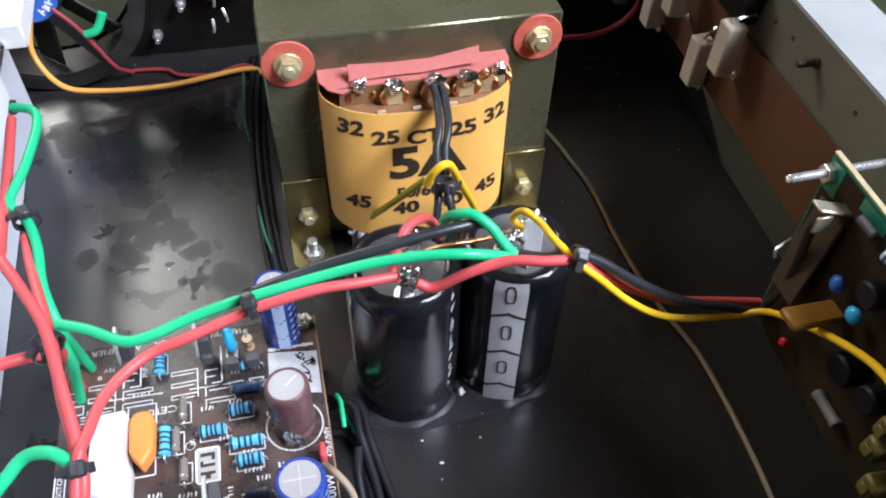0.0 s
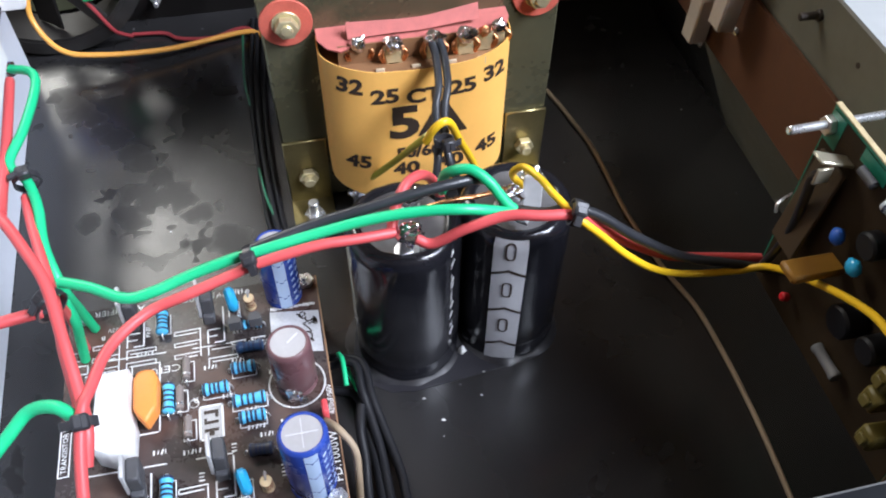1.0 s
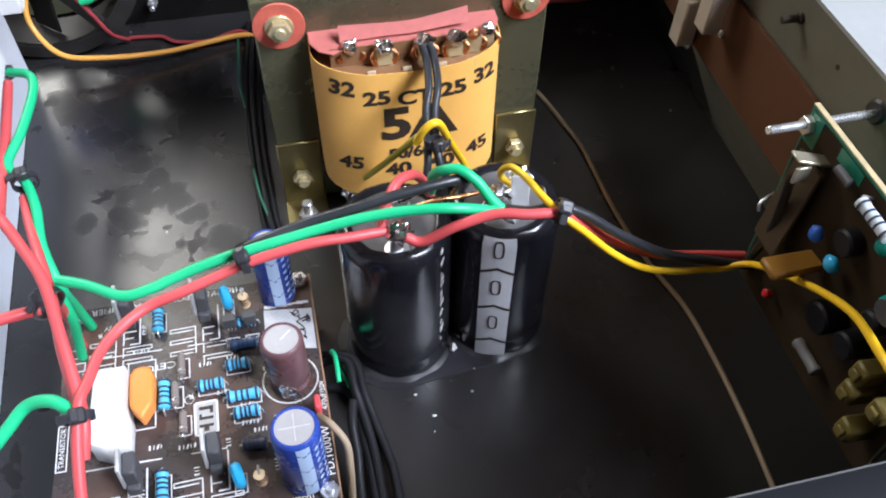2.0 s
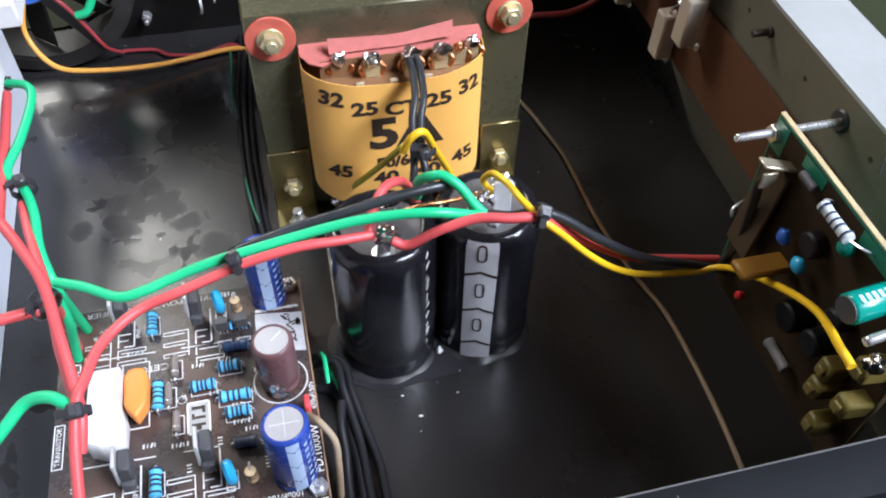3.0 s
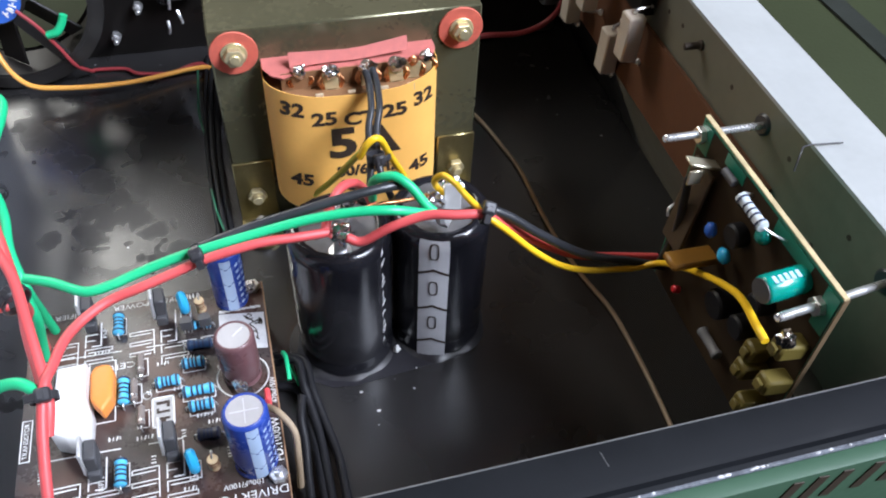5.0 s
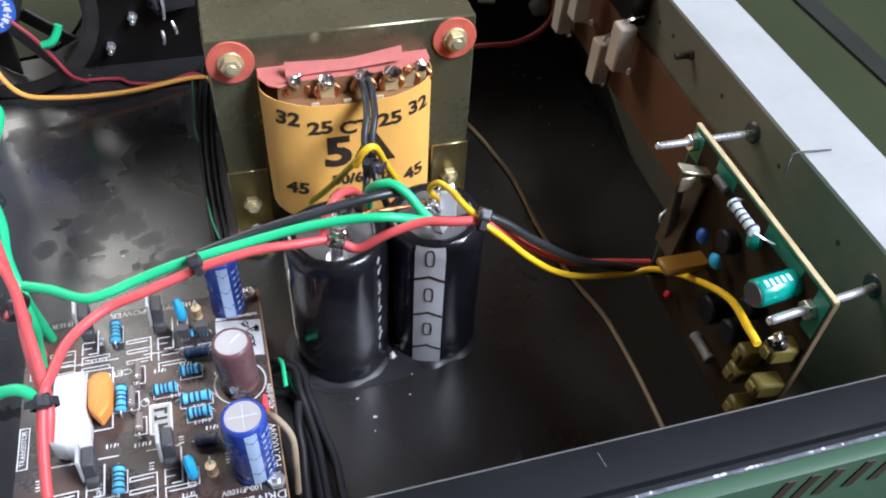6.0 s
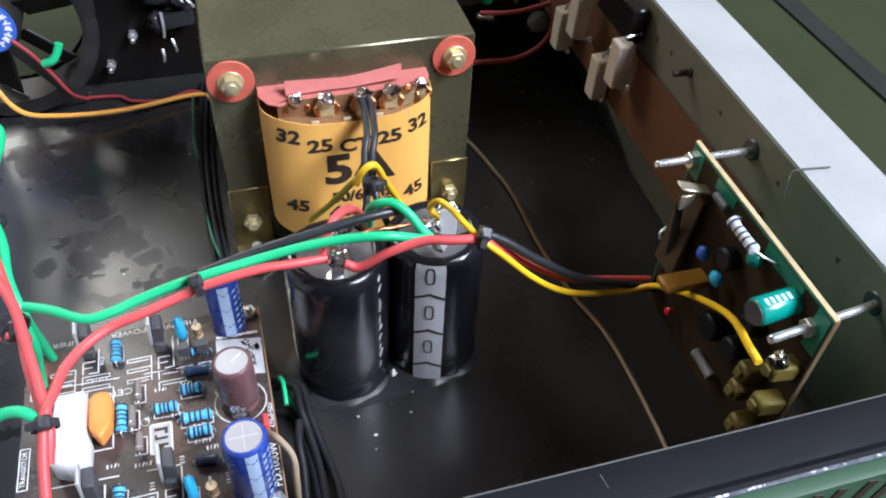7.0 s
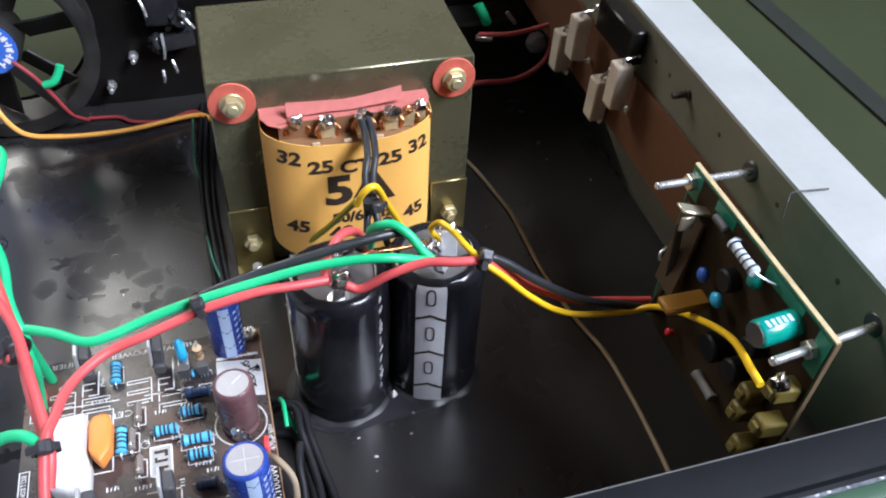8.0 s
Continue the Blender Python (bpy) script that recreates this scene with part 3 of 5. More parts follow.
# ---- reservoir capacitors ----
def big_cap(x, y, r, h, turn, label, lugs):
    c = thing("capacitor", label, "capacitor", "pair of reservoir capacitors")
    m = pose(x, y, 0.2)
    body = Shape().lathe([(r - 1.2, 0), (r, 1.2), (r, 6), (r - 0.7, 8), (r - 0.7, 9), (r, 11), (r, 24), (r, 38), (r, 52), (r, h - 9), (r, h - 6.5), (r, h - 4.5), (r - 0.5, h - 2.5), (r - 1.8, h - 0.7), (r - 3.2, h), (r - 4.6, h - 0.1), (r - 5.2, h - 0.4), (r - 5.4, h - 1.4)], m, 64, cap=False)
    for v in body.bm.verts:
        d = v.co - Vector((x, y, v.co.z))
        w = noise.noise(Vector((d.x * 0.12, d.y * 0.12, v.co.z * 0.05 + x)))
        if v.co.z > h - 9:
            w += 1.6 * noise.noise(Vector((d.x * 0.25, d.y * 0.25, v.co.z * 0.3 + x)))
        v.co += d.normalized() * 0.28 * w
    part("sleeve", body, SLEEVE, c)
    part("top_disc", Shape().lathe([(r - 5.3, h - 2.4), (r - 5.3, h - 1.4), (0.4, h - 1.3)], m, 48), CAPTOP, c, "dusty grey top disc")
    # printed stripe with noughts and chevrons
    def on(s, z, out=0.15):
        a = s / r + radians(turn)
        rr = r + out - (max(0, z - (h - 4.5)) ** 2) * 0.10
        return m @ Vector((rr * math.sin(a), -rr * math.cos(a), min(z, h - 0.4)))
    st = Shape()
    rows = [0.5 + (h - 1.5) * k / 26 for k in range(27)]
    vs = [[st.bm.verts.new(on(s, z, o + 0.25)) for s in (-6, -3, 0, 3, 6)] for z in rows for o in (0.12,)]
    for a, b_ in zip(vs, vs[1:]):
        for k in range(4):
            st.bm.faces.new((a[k], a[k + 1], b_[k + 1], b_[k]))
    stripe = part("stripe", st, STRIPE, c, "grey printed polarity stripe")
    for z in (h - 6, h - 27, h - 49):
        t = Shape()
        k = 20
        o1 = [(1.9 * math.copysign(abs(math.cos(2 * math.pi * i / k)) ** 0.6, math.cos(2 * math.pi * i / k)), 4.3 * math.copysign(abs(math.sin(2 * math.pi * i / k)) ** 0.6, math.sin(2 * math.pi * i / k))) for i in range(k)]
        a_ = [t.bm.verts.new(on(p, z + q, 0.6)) for p, q in o1]
        b2_ = [t.bm.verts.new(on(p * 0.68, z + q * 0.84, 0.6)) for p, q in o1]
        for i in range(k):
            t.bm.faces.new((a_[i], a_[(i + 1) % k], b2_[(i + 1) % k], b2_[i]))
        part("nought", t, INK, stripe)
    for z in (h - 18, h - 40, h - 62):
        t = Shape()
        marks = [(s, on(s, z + 2.8 - abs(s) * 0.53, 0.6), on(s, z + 1.4 - abs(s) * 0.53, 0.6)) for s in (-6, -4, -2, 0, 2, 4, 6)]
        for (_, a1, a0), (_, b1, b0) in zip(marks, marks[1:]):
            t.bm.faces.new([t.bm.verts.new(p) for p in (a0, b0, b1, a1)])
        part("chevron", t, INK, stripe)
    # lines of small white print beside the stripe
    for k in range(15):
        t = Shape()
        z = h - 5 - k * 3.7 - 1.1 * math.sin(k * 2.3)
        s0 = -r * 1.52 if turn > -60 else r * 1.3
        w_, d_ = 1.5 + 0.7 * math.sin(k * 1.7), 0.7 + 0.5 * math.cos(k * 3.1)
        q = [on(s0, z, 0.4), on(s0 + w_, z + 1.5 + d_, 0.4), on(s0 + w_, z + 0.6 + d_ * 0.4, 0.4), on(s0, z - 0.7, 0.4)]
        t.bm.faces.new([t.bm.verts.new(p) for p in q])
        part("print", t, WHITE_INK, c)
    for dx, dy, up in lugs:
        lug = part("terminal", Shape().box((x + dx, y + dy - up * 0.2, h + up / 2), (5, 1.2, up + 2), (12, 0, 10), b=0.4), STEEL, c)
        part("rivet", Shape().lathe([(4.2, h - 1.4), (4.2, h - 0.4), (2.5, h)], pose(x + dx, y + dy, 0), 20), STEEL, lug)
        part("solder_joint", Shape().blob((x + dx, y + dy - up * 0.42, h + up), (4.4, 3.4, 4.2), 0.6, 3, dx), SOLDER, lug)
    return c


big_cap(28.4, 268.0, 20.2, 74.0, 128, "tall glossy black electrolytic capacitor with dusty grey top", ((-1.2, -13, 14.5), (3, 6, 7)))
big_cap(69.2, 270.0, 20.0, 74.0, -20, "tall glossy black electrolytic capacitor with grey zero-marked stripe", ((-5, -3, 10), (5, 4, 7)))


solid("solder_lug", Shape().box((72, 263, 82), (6.5, 1.2, 15), (-14, 0, -10), b=0.4).blob((67, 256, 80), (2.6, 2.2, 4), 0.6, 2, 2), TAB, "bright tinned lug standing on the striped capacitor", "lug")
for gx, gy, seed, grow in ((28.4, 268.0, 1, 1.9), (69.2, 270.0, 2, 1.6)):
    g = Shape()
    rows = []
    for r_, z_ in ((17.5, 2.6), (18.7, 1.6), (19.5, 0.8), (20.4, 0.3), (20.6, 0.0)):
        ring_ = []
        for k in range(56):
            a = 2 * math.pi * k / 56
            w = noise.noise(Vector((math.cos(a) * 2, math.sin(a) * 2, seed * 5.0)))
            ring_.append(g.bm.verts.new((gx + (r_ + grow + (r_ - 17.5) * 0.9 * w) * math.cos(a), gy + (r_ + grow + (r_ - 17.5) * 0.9 * w) * math.sin(a), max(z_ * (1 + 0.4 * w), 0.05))))
        rows.append(ring_)
    for a_, b_ in zip(rows, rows[1:]):
        for k in range(56):
            g.bm.faces.new((a_[k], a_[(k + 1) % 56], b_[(k + 1) % 56], b_[k]))
    solid("glue_bead", g, mat("dark_glue", (0.022, 0.021, 0.024), 0.36, var=0.3, scale=90, dust=0.2), "dark glossy bead of glue round the foot of a capacitor", "glue", "glue beads")
hull = [(27.5 + 24.5 * math.cos(radians(a)), 268 + 24.5 * math.sin(radians(a))) for a in range(90, 271, 12)] + [(68.3 + 22 * math.cos(radians(a)), 270 + 22 * math.sin(radians(a))) for a in range(-90, 91, 12)]
hull = [(x + 1.2 * noise.noise(Vector((x * 0.2, y * 0.2, 3))), y + 1.2 * noise.noise(Vector((x * 0.2, y * 0.2, 9)))) for x, y in hull]
solid("glue_film", Shape().plate(hull, 0.3, pose(0, 0, 0.02)), mat("greyish_glue_film", (0.020, 0.019, 0.023), 0.42, var=0.2, scale=90), "thin greyish film of glue spread round both capacitors", "glue")
solid("glue_blob", Shape().blob((48.6, 257.5, 1.6), (1.6, 1.4, 2.4), 0.6, 2, 4), WHITE_CER, "small whitish blob of hot glue between the capacitors", "glue")

# ---- driver board ----
BZ = 24.0            # top of the board
PCB_M = pose(-4.6, 290.6, BZ)
drv = thing("driver_board", "dark brown driver circuit board crowded with blue resistors and capacitors", "circuit board")


def on_board(u, v, h=0.0):
    return PCB_M @ Vector((u, v, h))


BW, BL = 93.5, 104.0
pcb = Shape().box((-BW / 2, -BL / 2, -0.8), (BW, BL, 1.6), b=0.15)
board = part("board", moved(pcb, PCB_M), PCB_DARK, drv)
part("edge", moved(Shape().box((0.25, -BL / 2, -0.8), (0.5, BL - 0.4, 1.5)).box((-BW / 2, -BL - 0.2, -0.8), (BW - 0.4, 0.5, 1.5)), PCB_M), PCB_EDGE, board, "light brown cut edge")
for u, v in ((-3.2, -94.5), (-90, -97), (-88.5, -4), (-4, -3.5)):
    so = part("standoff", Shape().rod(on_board(u, v, -23.6), on_board(u, v, -1.6), 3.0, 6), BRASS, drv)
    part("screw", Shape().hexnut(on_board(u, v, 0.1), on_board(u, v, 2.6), 3.4).rod(on_board(u, v, 2.5), on_board(u, v, 4.4), 1.6, 12, b=0.3), STEEL, so)


def silk_line(s, pts, w=0.55, closed=False):
    pts = [Vector((p[0], p[1], 0)) for p in pts]
    if closed:
        pts.append(pts[0])
    for a, b_ in zip(pts, pts[1:]):
        d = (b_ - a).normalized()
        n_ = Vector((-d.y, d.x, 0)) * w / 2
        a2, b2 = a - d * w / 2, b_ + d * w / 2
        s.bm.faces.new([s.bm.verts.new(on_board(*(p.xy), 0.06)) for p in (a2 + n_, a2 - n_, b2 - n_, b2 + n_)])


def silk(pts, w=0.55, closed=False):
    s = Shape()
    silk_line(s, pts, w, closed)
    return part("print", s, WHITE_INK, board)


def rect(u0, v0, u1, v1):
    return [(u0, v0), (u1, v0), (u1, v1), (u0, v1)]


# coil-like track marks in four groups
for u0, v0, low in ((-84, -17.4, 4.4), (-54.6, -17.0, 8.8), (-81, -81.4, 5.0), (-54, -80.4, 7.0)):
    for k in range(3):
        silk([(u0, v0 - 5.2 * k), (u0 + 9.4, v0 - 5.2 * k + 0.2)], 0.45)
        silk([(u0, v0 - 5.2 * k - 1.6), (u0 + 8.0, v0 - 5.2 * k - 1.4)], 0.45)
        silk([(u0, v0 - 5.2 * k), (u0, v0 - 5.2 * k - 1.6)], 0.45)
    silk([(u0 + 9.4, v0), (u0 + 9.4, v0 - 12)], 0.45)
    for k in range(2):
        w = v0 - low - 5.4 * k
        silk([(u0 + 22.6, w), (u0 + 12.2, w), (u0 + 12.2, w - 3.8)], 0.45)
        silk([(u0 + 22.6, w - 1.6), (u0 + 13.6, w - 1.6)], 0.45)
        silk([(u0 + 22.6, w), (u0 + 22.6, w - 1.6)], 0.45)
    silk([(u0 + 12.2, v0 - low + 1.6), (u0 + 12.2, v0 - low + 7.4), (u0 + 16.6, v0 - low + 7.4)], 0.55)
    silk([(u0 + 12.2, v0 - low + 4.4), (u0 + 15.6, v0 - low + 4.4)], 0.5)
    silk([(u0 + 18.2, v0 - low + 1.4), (u0 + 18.2, v0 + 8.6)], 0.6)
    silk([(u0 + 18.2, v0 - low + 1.4), (u0 + 14.8, v0 - low + 1.4)], 0.6)
silk([(-93.0, -50.5), (-93.0, -68), (-89.6, -68), (-89.6, -50.5)], 0.4, True)


def board_text(text, u, v, size, turn=180.0, wide=1.0):
    t = text_shape(text, size)
    bmesh.ops.scale(t.bm, vec=(wide, 1, 1), verts=t.bm.verts)
    part("lettering", moved(t, PCB_M @ pose(u, v, 0.07, 0, 0, turn)), WHITE_INK, board)


for tx, u, v, size, turn, wide in (("AMPLIFIER", -75, -2.4, 3.6, 180, 1.15), ("POWER", -54, -2.2, 3.6, 180, 1.15), ("HEAVY DUTY", -38, -1.9, 3.2, 180, 1.0), ("CE", -55.5, -32.4, 4.2, 180, 1.2),
                                   ("TUV", -62, -32.6, 3.6, 180, 1.1), ("PNP", -64.2, -14.6, 2.6, 90, 1.0), ("NPN", -64.4, -83, 2.8, 90, 1.0), ("NPN", -30.5, -14, 2.6, 90, 1.0),
                                   ("TRANSISTOR", -91.3, -59.2, 2.6, 90, 1.0), ("470uF/50V", -0.9, -57, 2.8, 90, 1.0), ("PD.1000W", -1.9, -79, 4.2, 90, 1.0),
                                   ("100uF/100V", -15.5, -94.6, 3.0, 180, 1.0), ("DRIVER POWER", -18, -99.3, 4.6, 180, 1.1), ("R", -47.6, -47.6, 3.0, 180, 1.0), ("B", -80.5, -14, 2.6, 180, 1.2), ("C", -80.5, -20, 2.6, 180, 1.2), ("32V", -77, -11, 2.6, 180, 1.0)):
    board_text(tx, u, v, size, turn, wide)
# maker's mark, as plain bars in a frame, and a pale sticker with a dark scrawl
silk(rect(-46.4, -51, -38.6, -64), 0.7, True)
fill = Shape()
fill.bm.faces.new([fill.bm.verts.new(on_board(u, v, 0.05)) for u, v in rect(-46.2, -51.2, -38.8, -63.8)])
part("print", fill, mat("worn_white_ink", (0.42, 0.41, 0.40), 0.6, var=0.2, scale=300), board)
for k in range(3):
    bar = Shape()
    for a0, b0, a1, b1 in (((-45.0, -52.8, -40.0, -54.2), (-41.2, -54.2, -40.0, -55.8)), ((-45.0, -57.0, -40.0, -58.2), (-45.0, -55.8, -44.0, -57.0)), ((-45.0, -60.0, -40.0, -61.2), (-43.4, -61.2, -41.6, -62.8)))[k]:
        bar.bm.faces.new([bar.bm.verts.new(on_board(u, v, 0.09)) for u, v in rect(a0, b0, a1, b1)])
    part("print", bar, INK, board)
# small unreadable legends beside the parts
for u, v, n_, turn in ((-41, -3.5, 5, 0), (-30, -3.4, 4, 0), (-29, -27.5, 4, 0), (-21.5, -26.8, 3, 1), (-34, -34.6, 4, 0), (-21, -42, 3, 0), (-38, -48.8, 4, 0), (-30, -55.8, 4, 0), (-30, -63, 5, 0), (-26, -66.6, 4, 0), (-36, -67.5, 3, 1), (-52, -68, 5, 0), (-62, -66, 4, 0), (-72, -70.5, 5, 0), (-86, -30, 4, 1), (-86, -74, 4, 1), (-44, -35.5, 4, 0), (-68, -25, 5, 0), (-47, -76, 3, 1), (-18.5, -63, 4, 0), (-5, -71, 3, 1), (-20, -78.5, 4, 1), (-36, -92.5, 4, 0), (-63, -95, 5, 0)):
    for k in range(n_):
        if turn:
            silk([(u, v - 1.3 * k), (u + 1.2, v - 1.3 * k)], 0.6 - 0.25 * (k % 2))
        else:
            silk([(u + 1.3 * k, v), (u + 1.3 * k + 0.2 * (k % 3), v + 1.2)], 0.6 - 0.25 * (k % 2))
for v in (-24.5, -69.5):
    silk([(-84, v), (-58, v - 0.6)], 0.5)
    silk([(-48, v - 1), (-36, v - 1.3)], 0.5)
silk([(-48.2 + 1.6 * math.cos(math.pi * k / 8), -49 + 1.6 * math.sin(math.pi * k / 8)) for k in range(16)], 0.4, True)
st = Shape()
st.bm.faces.new([st.bm.verts.new(on_board(u, v, 0.08)) for u, v in ((-19, -15), (-0.6, -17.5), (-0.8, -36.5), (-19.4, -33))])
stick = part("sticker", st, mat("worn_sticker", (0.55, 0.55, 0.56), 0.5, var=0.25, scale=120), board, "pale sticker with a dark scrawl")
scr = Shape()
rnd = random.Random(4)
pu, pv = -7.0, -20.0
for k in range(46):
    nu, nv = min(max(pu + rnd.uniform(-2.2, 2.3), -9), -1.8), max(pv - rnd.uniform(-1.5, 2.2), -34.5)
    d = Vector((nu - pu, nv - pv))
    n_ = Vector((-d.y, d.x)).normalized() * 0.28 if d.length else Vector((0.3, 0))
    scr.bm.faces.new([scr.bm.verts.new(on_board(p[0], p[1], 0.14)) for p in ((pu + n_.x, pv + n_.y), (pu - n_.x, pv - n_.y), (nu - n_.x, nv - n_.y), (nu + n_.x, nv + n_.y))])
    pu, pv = nu, nv
part("scrawl", scr, INK, stick)
for k in range(8):
    silk([(-18 + 2.1 * k, -13.8), (-16.9 + 2.1 * k, -14.0)], 1.5 - 0.3 * (k % 3))


def axial(u0, v0, u1, v1, r, body, bands, h=2.4, name="resistor", bm=BAND, label=""):
    """A resistor or diode lying between two holes, with bands and bent leads."""
    a, b_ = on_board(u0, v0, h), on_board(u1, v1, h)
    d = (b_ - a)
    L = d.length
    d = d.normalized()
    m = Matrix.Translation(a) @ d.to_track_quat("Z", "Y").to_matrix().to_4x4()
    e = L * 0.10
    if name == "resistor":
        prof = [(0.3, e), (r * 0.8, e + 0.15), (r * 1.08, e + 0.7), (r * 1.08, e + 1.7), (r * 0.9, e + 2.5), (r * 0.9, L - e - 2.5), (r * 1.08, L - e - 1.7), (r * 1.08, L - e - 0.7), (r * 0.8, L - e - 0.15), (0.3, L - e)]
    else:
        prof = [(0.3, e), (r, e + 0.2), (r, L - e - 0.2), (0.3, L - e)]
    ob = part(name, Shape().lathe(prof, m, 16), body, drv, label)
    for k in bands:
        z = e + 1.0 + (L - 2 * e - 2.0) * k
        rr = r * (1.10 if k in (0.0, 1.0) and name == "resistor" else 0.94 if name == "resistor" else 1.03)
        part("band", Shape().lathe([(rr, z - 0.42), (rr, z + 0.42)], m, 16, cap=False), bm, ob)
    for p, s in ((a, 1), (b_, -1)):
        part("lead", Shape().tube([p + d * s * (e + 0.3), p + d * s * e * 0.35, p - Vector((0, 0, h * 0.5)), p - Vector((0, 0, h))], 0.34, 6, 4), STEEL, ob)
    return ob


FIVE = (0.0, 0.27, 0.48, 0.68, 1.0)
for u0, v0, u1, v1 in ((-58.6, -6.2, -58.6, -19.2), (-56.6, -39.0, -56.6, -53.6), (-57.4, -74.6, -57.4, -88.0), (-46.0, -45.6, -34.4, -45.6), (-35.6, -38.8, -24.6, -38.8), (-36.2, -52.4, -21.6, -52.4), (-34, -59.4, -22.4, -59.4)):
    axial(u0, v0, u1, v1, 2.15, BLUE_RES, FIVE, label="pale blue banded metal film resistor")
    silk(rect(u0 - 2.6, v0 - 2.2, u1 + 2.6, v1 + 2.2) if u0 == u1 else rect(u0 + 1.2, v0 - 2.7, u1 - 1.2, v1 + 2.7), 0.35, True)
axial(-33.5, -30.2, -20.8, -30.6, 2.1, mat("dark_blue_lacquer", (0.02, 0.06, 0.14), 0.3), FIVE, label="dark blue banded resistor")
axial(-31.5, -72.2, -20.8, -72.8, 2.1, mat("dark_grey_lacquer", (0.05, 0.05, 0.06), 0.4), FIVE, label="dark grey banded resistor")
axial(-31, -20.2, -21, -20.6, 1.7, BLUE_RES, FIVE, label="pale blue banded resistor")
for u0, v0, u1, v1 in ((-50.2, -29.6, -50.2, -41.0), (-52.7, -41.4, -52.7, -53.0), (-50.1, -54.0, -50.1, -64.6)):
    axial(u0, v0, u1, v1, 1.4, mat("grey_brown_diode", (0.19, 0.16, 0.145), 0.4), (0.85,), name="diode", bm=STEEL)
    silk(rect(u0 - 1.8, v0 - 1.5, u0 + 2.4, v1 + 1.5), 0.4, True)
for u, v in ((-25.3, -12.5), (-24.7, -86.5)):
    a = on_board(u, v, 0)
    r_ = part("resistor", Shape().lathe([(0.3, 2), (1.9, 2.3), (2.1, 3.6), (1.65, 4.4), (1.65, 8), (2.1, 8.8), (1.9, 10.2), (0.3, 10.6)], Matrix.Translation(a) @ pose(0, 0, 0, 8, 0, 0), 14), BEIGE_RES, drv, "tan banded resistor standing on end")
    for z in (3.2, 5.2, 6.6, 9.6):
        part("band", Shape().lathe([(2.14 if z in (3.2, 9.6) else 1.7, z - 0.35), (2.14 if z in (3.2, 9.6) else 1.7, z + 0.35)], Matrix.Translation(a) @ pose(0, 0, 0, 8, 0, 0), 14, cap=False), BAND_R, r_)
    part("lead", Shape().tube([a, a + Vector((0, 0, 2.2))], 0.35, 6, 1), STEEL, r_)
    part("lead", Shape().tube([a + Vector((0, -1.4, 10.4)), a + Vector((0, -0.6, 12)), a + Vector((0, 1.2, 11)), a + Vector((0, 2.4, 0))], 0.35, 6, 5), STEEL, r_)
# blue ceramic discs standing on their leads
for u, v in ((-32.2, -10.5), (-32, -85.0)):
    a = on_board(u, v)
    d_ = part("disc_capacitor", Shape().lathe([(0.5, -1.3), (2.8, -1.25), (3.6, -0.5), (3.6, 0.5), (2.8, 1.25), (0.5, 1.3)], Matrix.Translation(a + Vector((0, 0, 6.2))) @ pose(0, 0, 0, 0, 90, 14) @ Matrix.Diagonal((1.65, 1.15, 1.5, 1)), 20), BLUE_DISC, drv, "blue ceramic disc capacitor")
    for dy in (-1.3, 1.3):
        part("lead", Shape().tube([a + Vector((0, dy, 0)), a + Vector((0, dy * 0.9, 3.5))], 0.35, 6, 1), STEEL, d_)
    silk(rect(u - 2, v - 3.4, u + 2, v + 3.4), 0.4, True)
# orange dipped capacitor
a = on_board(-63.0, -46.5)
og = Shape().plate([(-4.0, -6), (-4.3, 6), (-2.8, 9.2), (0, 9.8), (3.0, 9.2), (4.3, 6), (4.0, -6), (0.3, -12)], 7.0, Matrix.Translation(a) @ pose(0, 0, 2.2))
og._bevel(list(og.bm.verts), 1.5, 3)
part("film_capacitor", og, ORANGE_CAP, drv, "orange dipped film capacitor")
silk(rect(-69.8, -29.0, -60.0, -57.5), 0.5, True)
# white ceramic block resistor on edge
a = on_board(-73.0, -53.0)
wb = Shape().plate([(-5.6, -14), (-5.6, 14.5), (5.2, 15.2), (5.2, -1.0), (6.8, -4), (6.8, -14), (0, -16.5)], 12, Matrix.Translation(a) @ pose(0, 0, 1.0, 0, 0, -2))
wb._bevel(list(wb.bm.verts), 0.5, 1)
part("power_resistor", wb, WHITE_CER, drv, "white ceramic power resistor block")
# upright power transistors with bright tabs
for u, v in ((-70.5, -9.0), (-42.6, -11.5), (-67.2, -77.0), (-40.6, -75.5)):
    m = Matrix.Translation(on_board(u, v)) @ pose(0, 0, 0, 2, 4, 2)
    tr = part("transistor", moved(Shape().box((1.2, 0, 10), (4.2, 8.0, 11), b=0.6).box((1.2, -3.0, 4.5), (4.4, 5.6, 5), b=0.5), m), TRANS, drv, "black upright power transistor")
    part("tab", moved(Shape().box((-1.7, 0.3, 11.2), (1.3, 8.2, 14), b=0.3), m), TAB, tr, "bright metal tab")
    for dy in (-2.5, 0, 2.5):
        part("lead", moved(Shape().rod((1, dy, 0), (1, dy, 5), 0.45, 6), m), STEEL, tr)
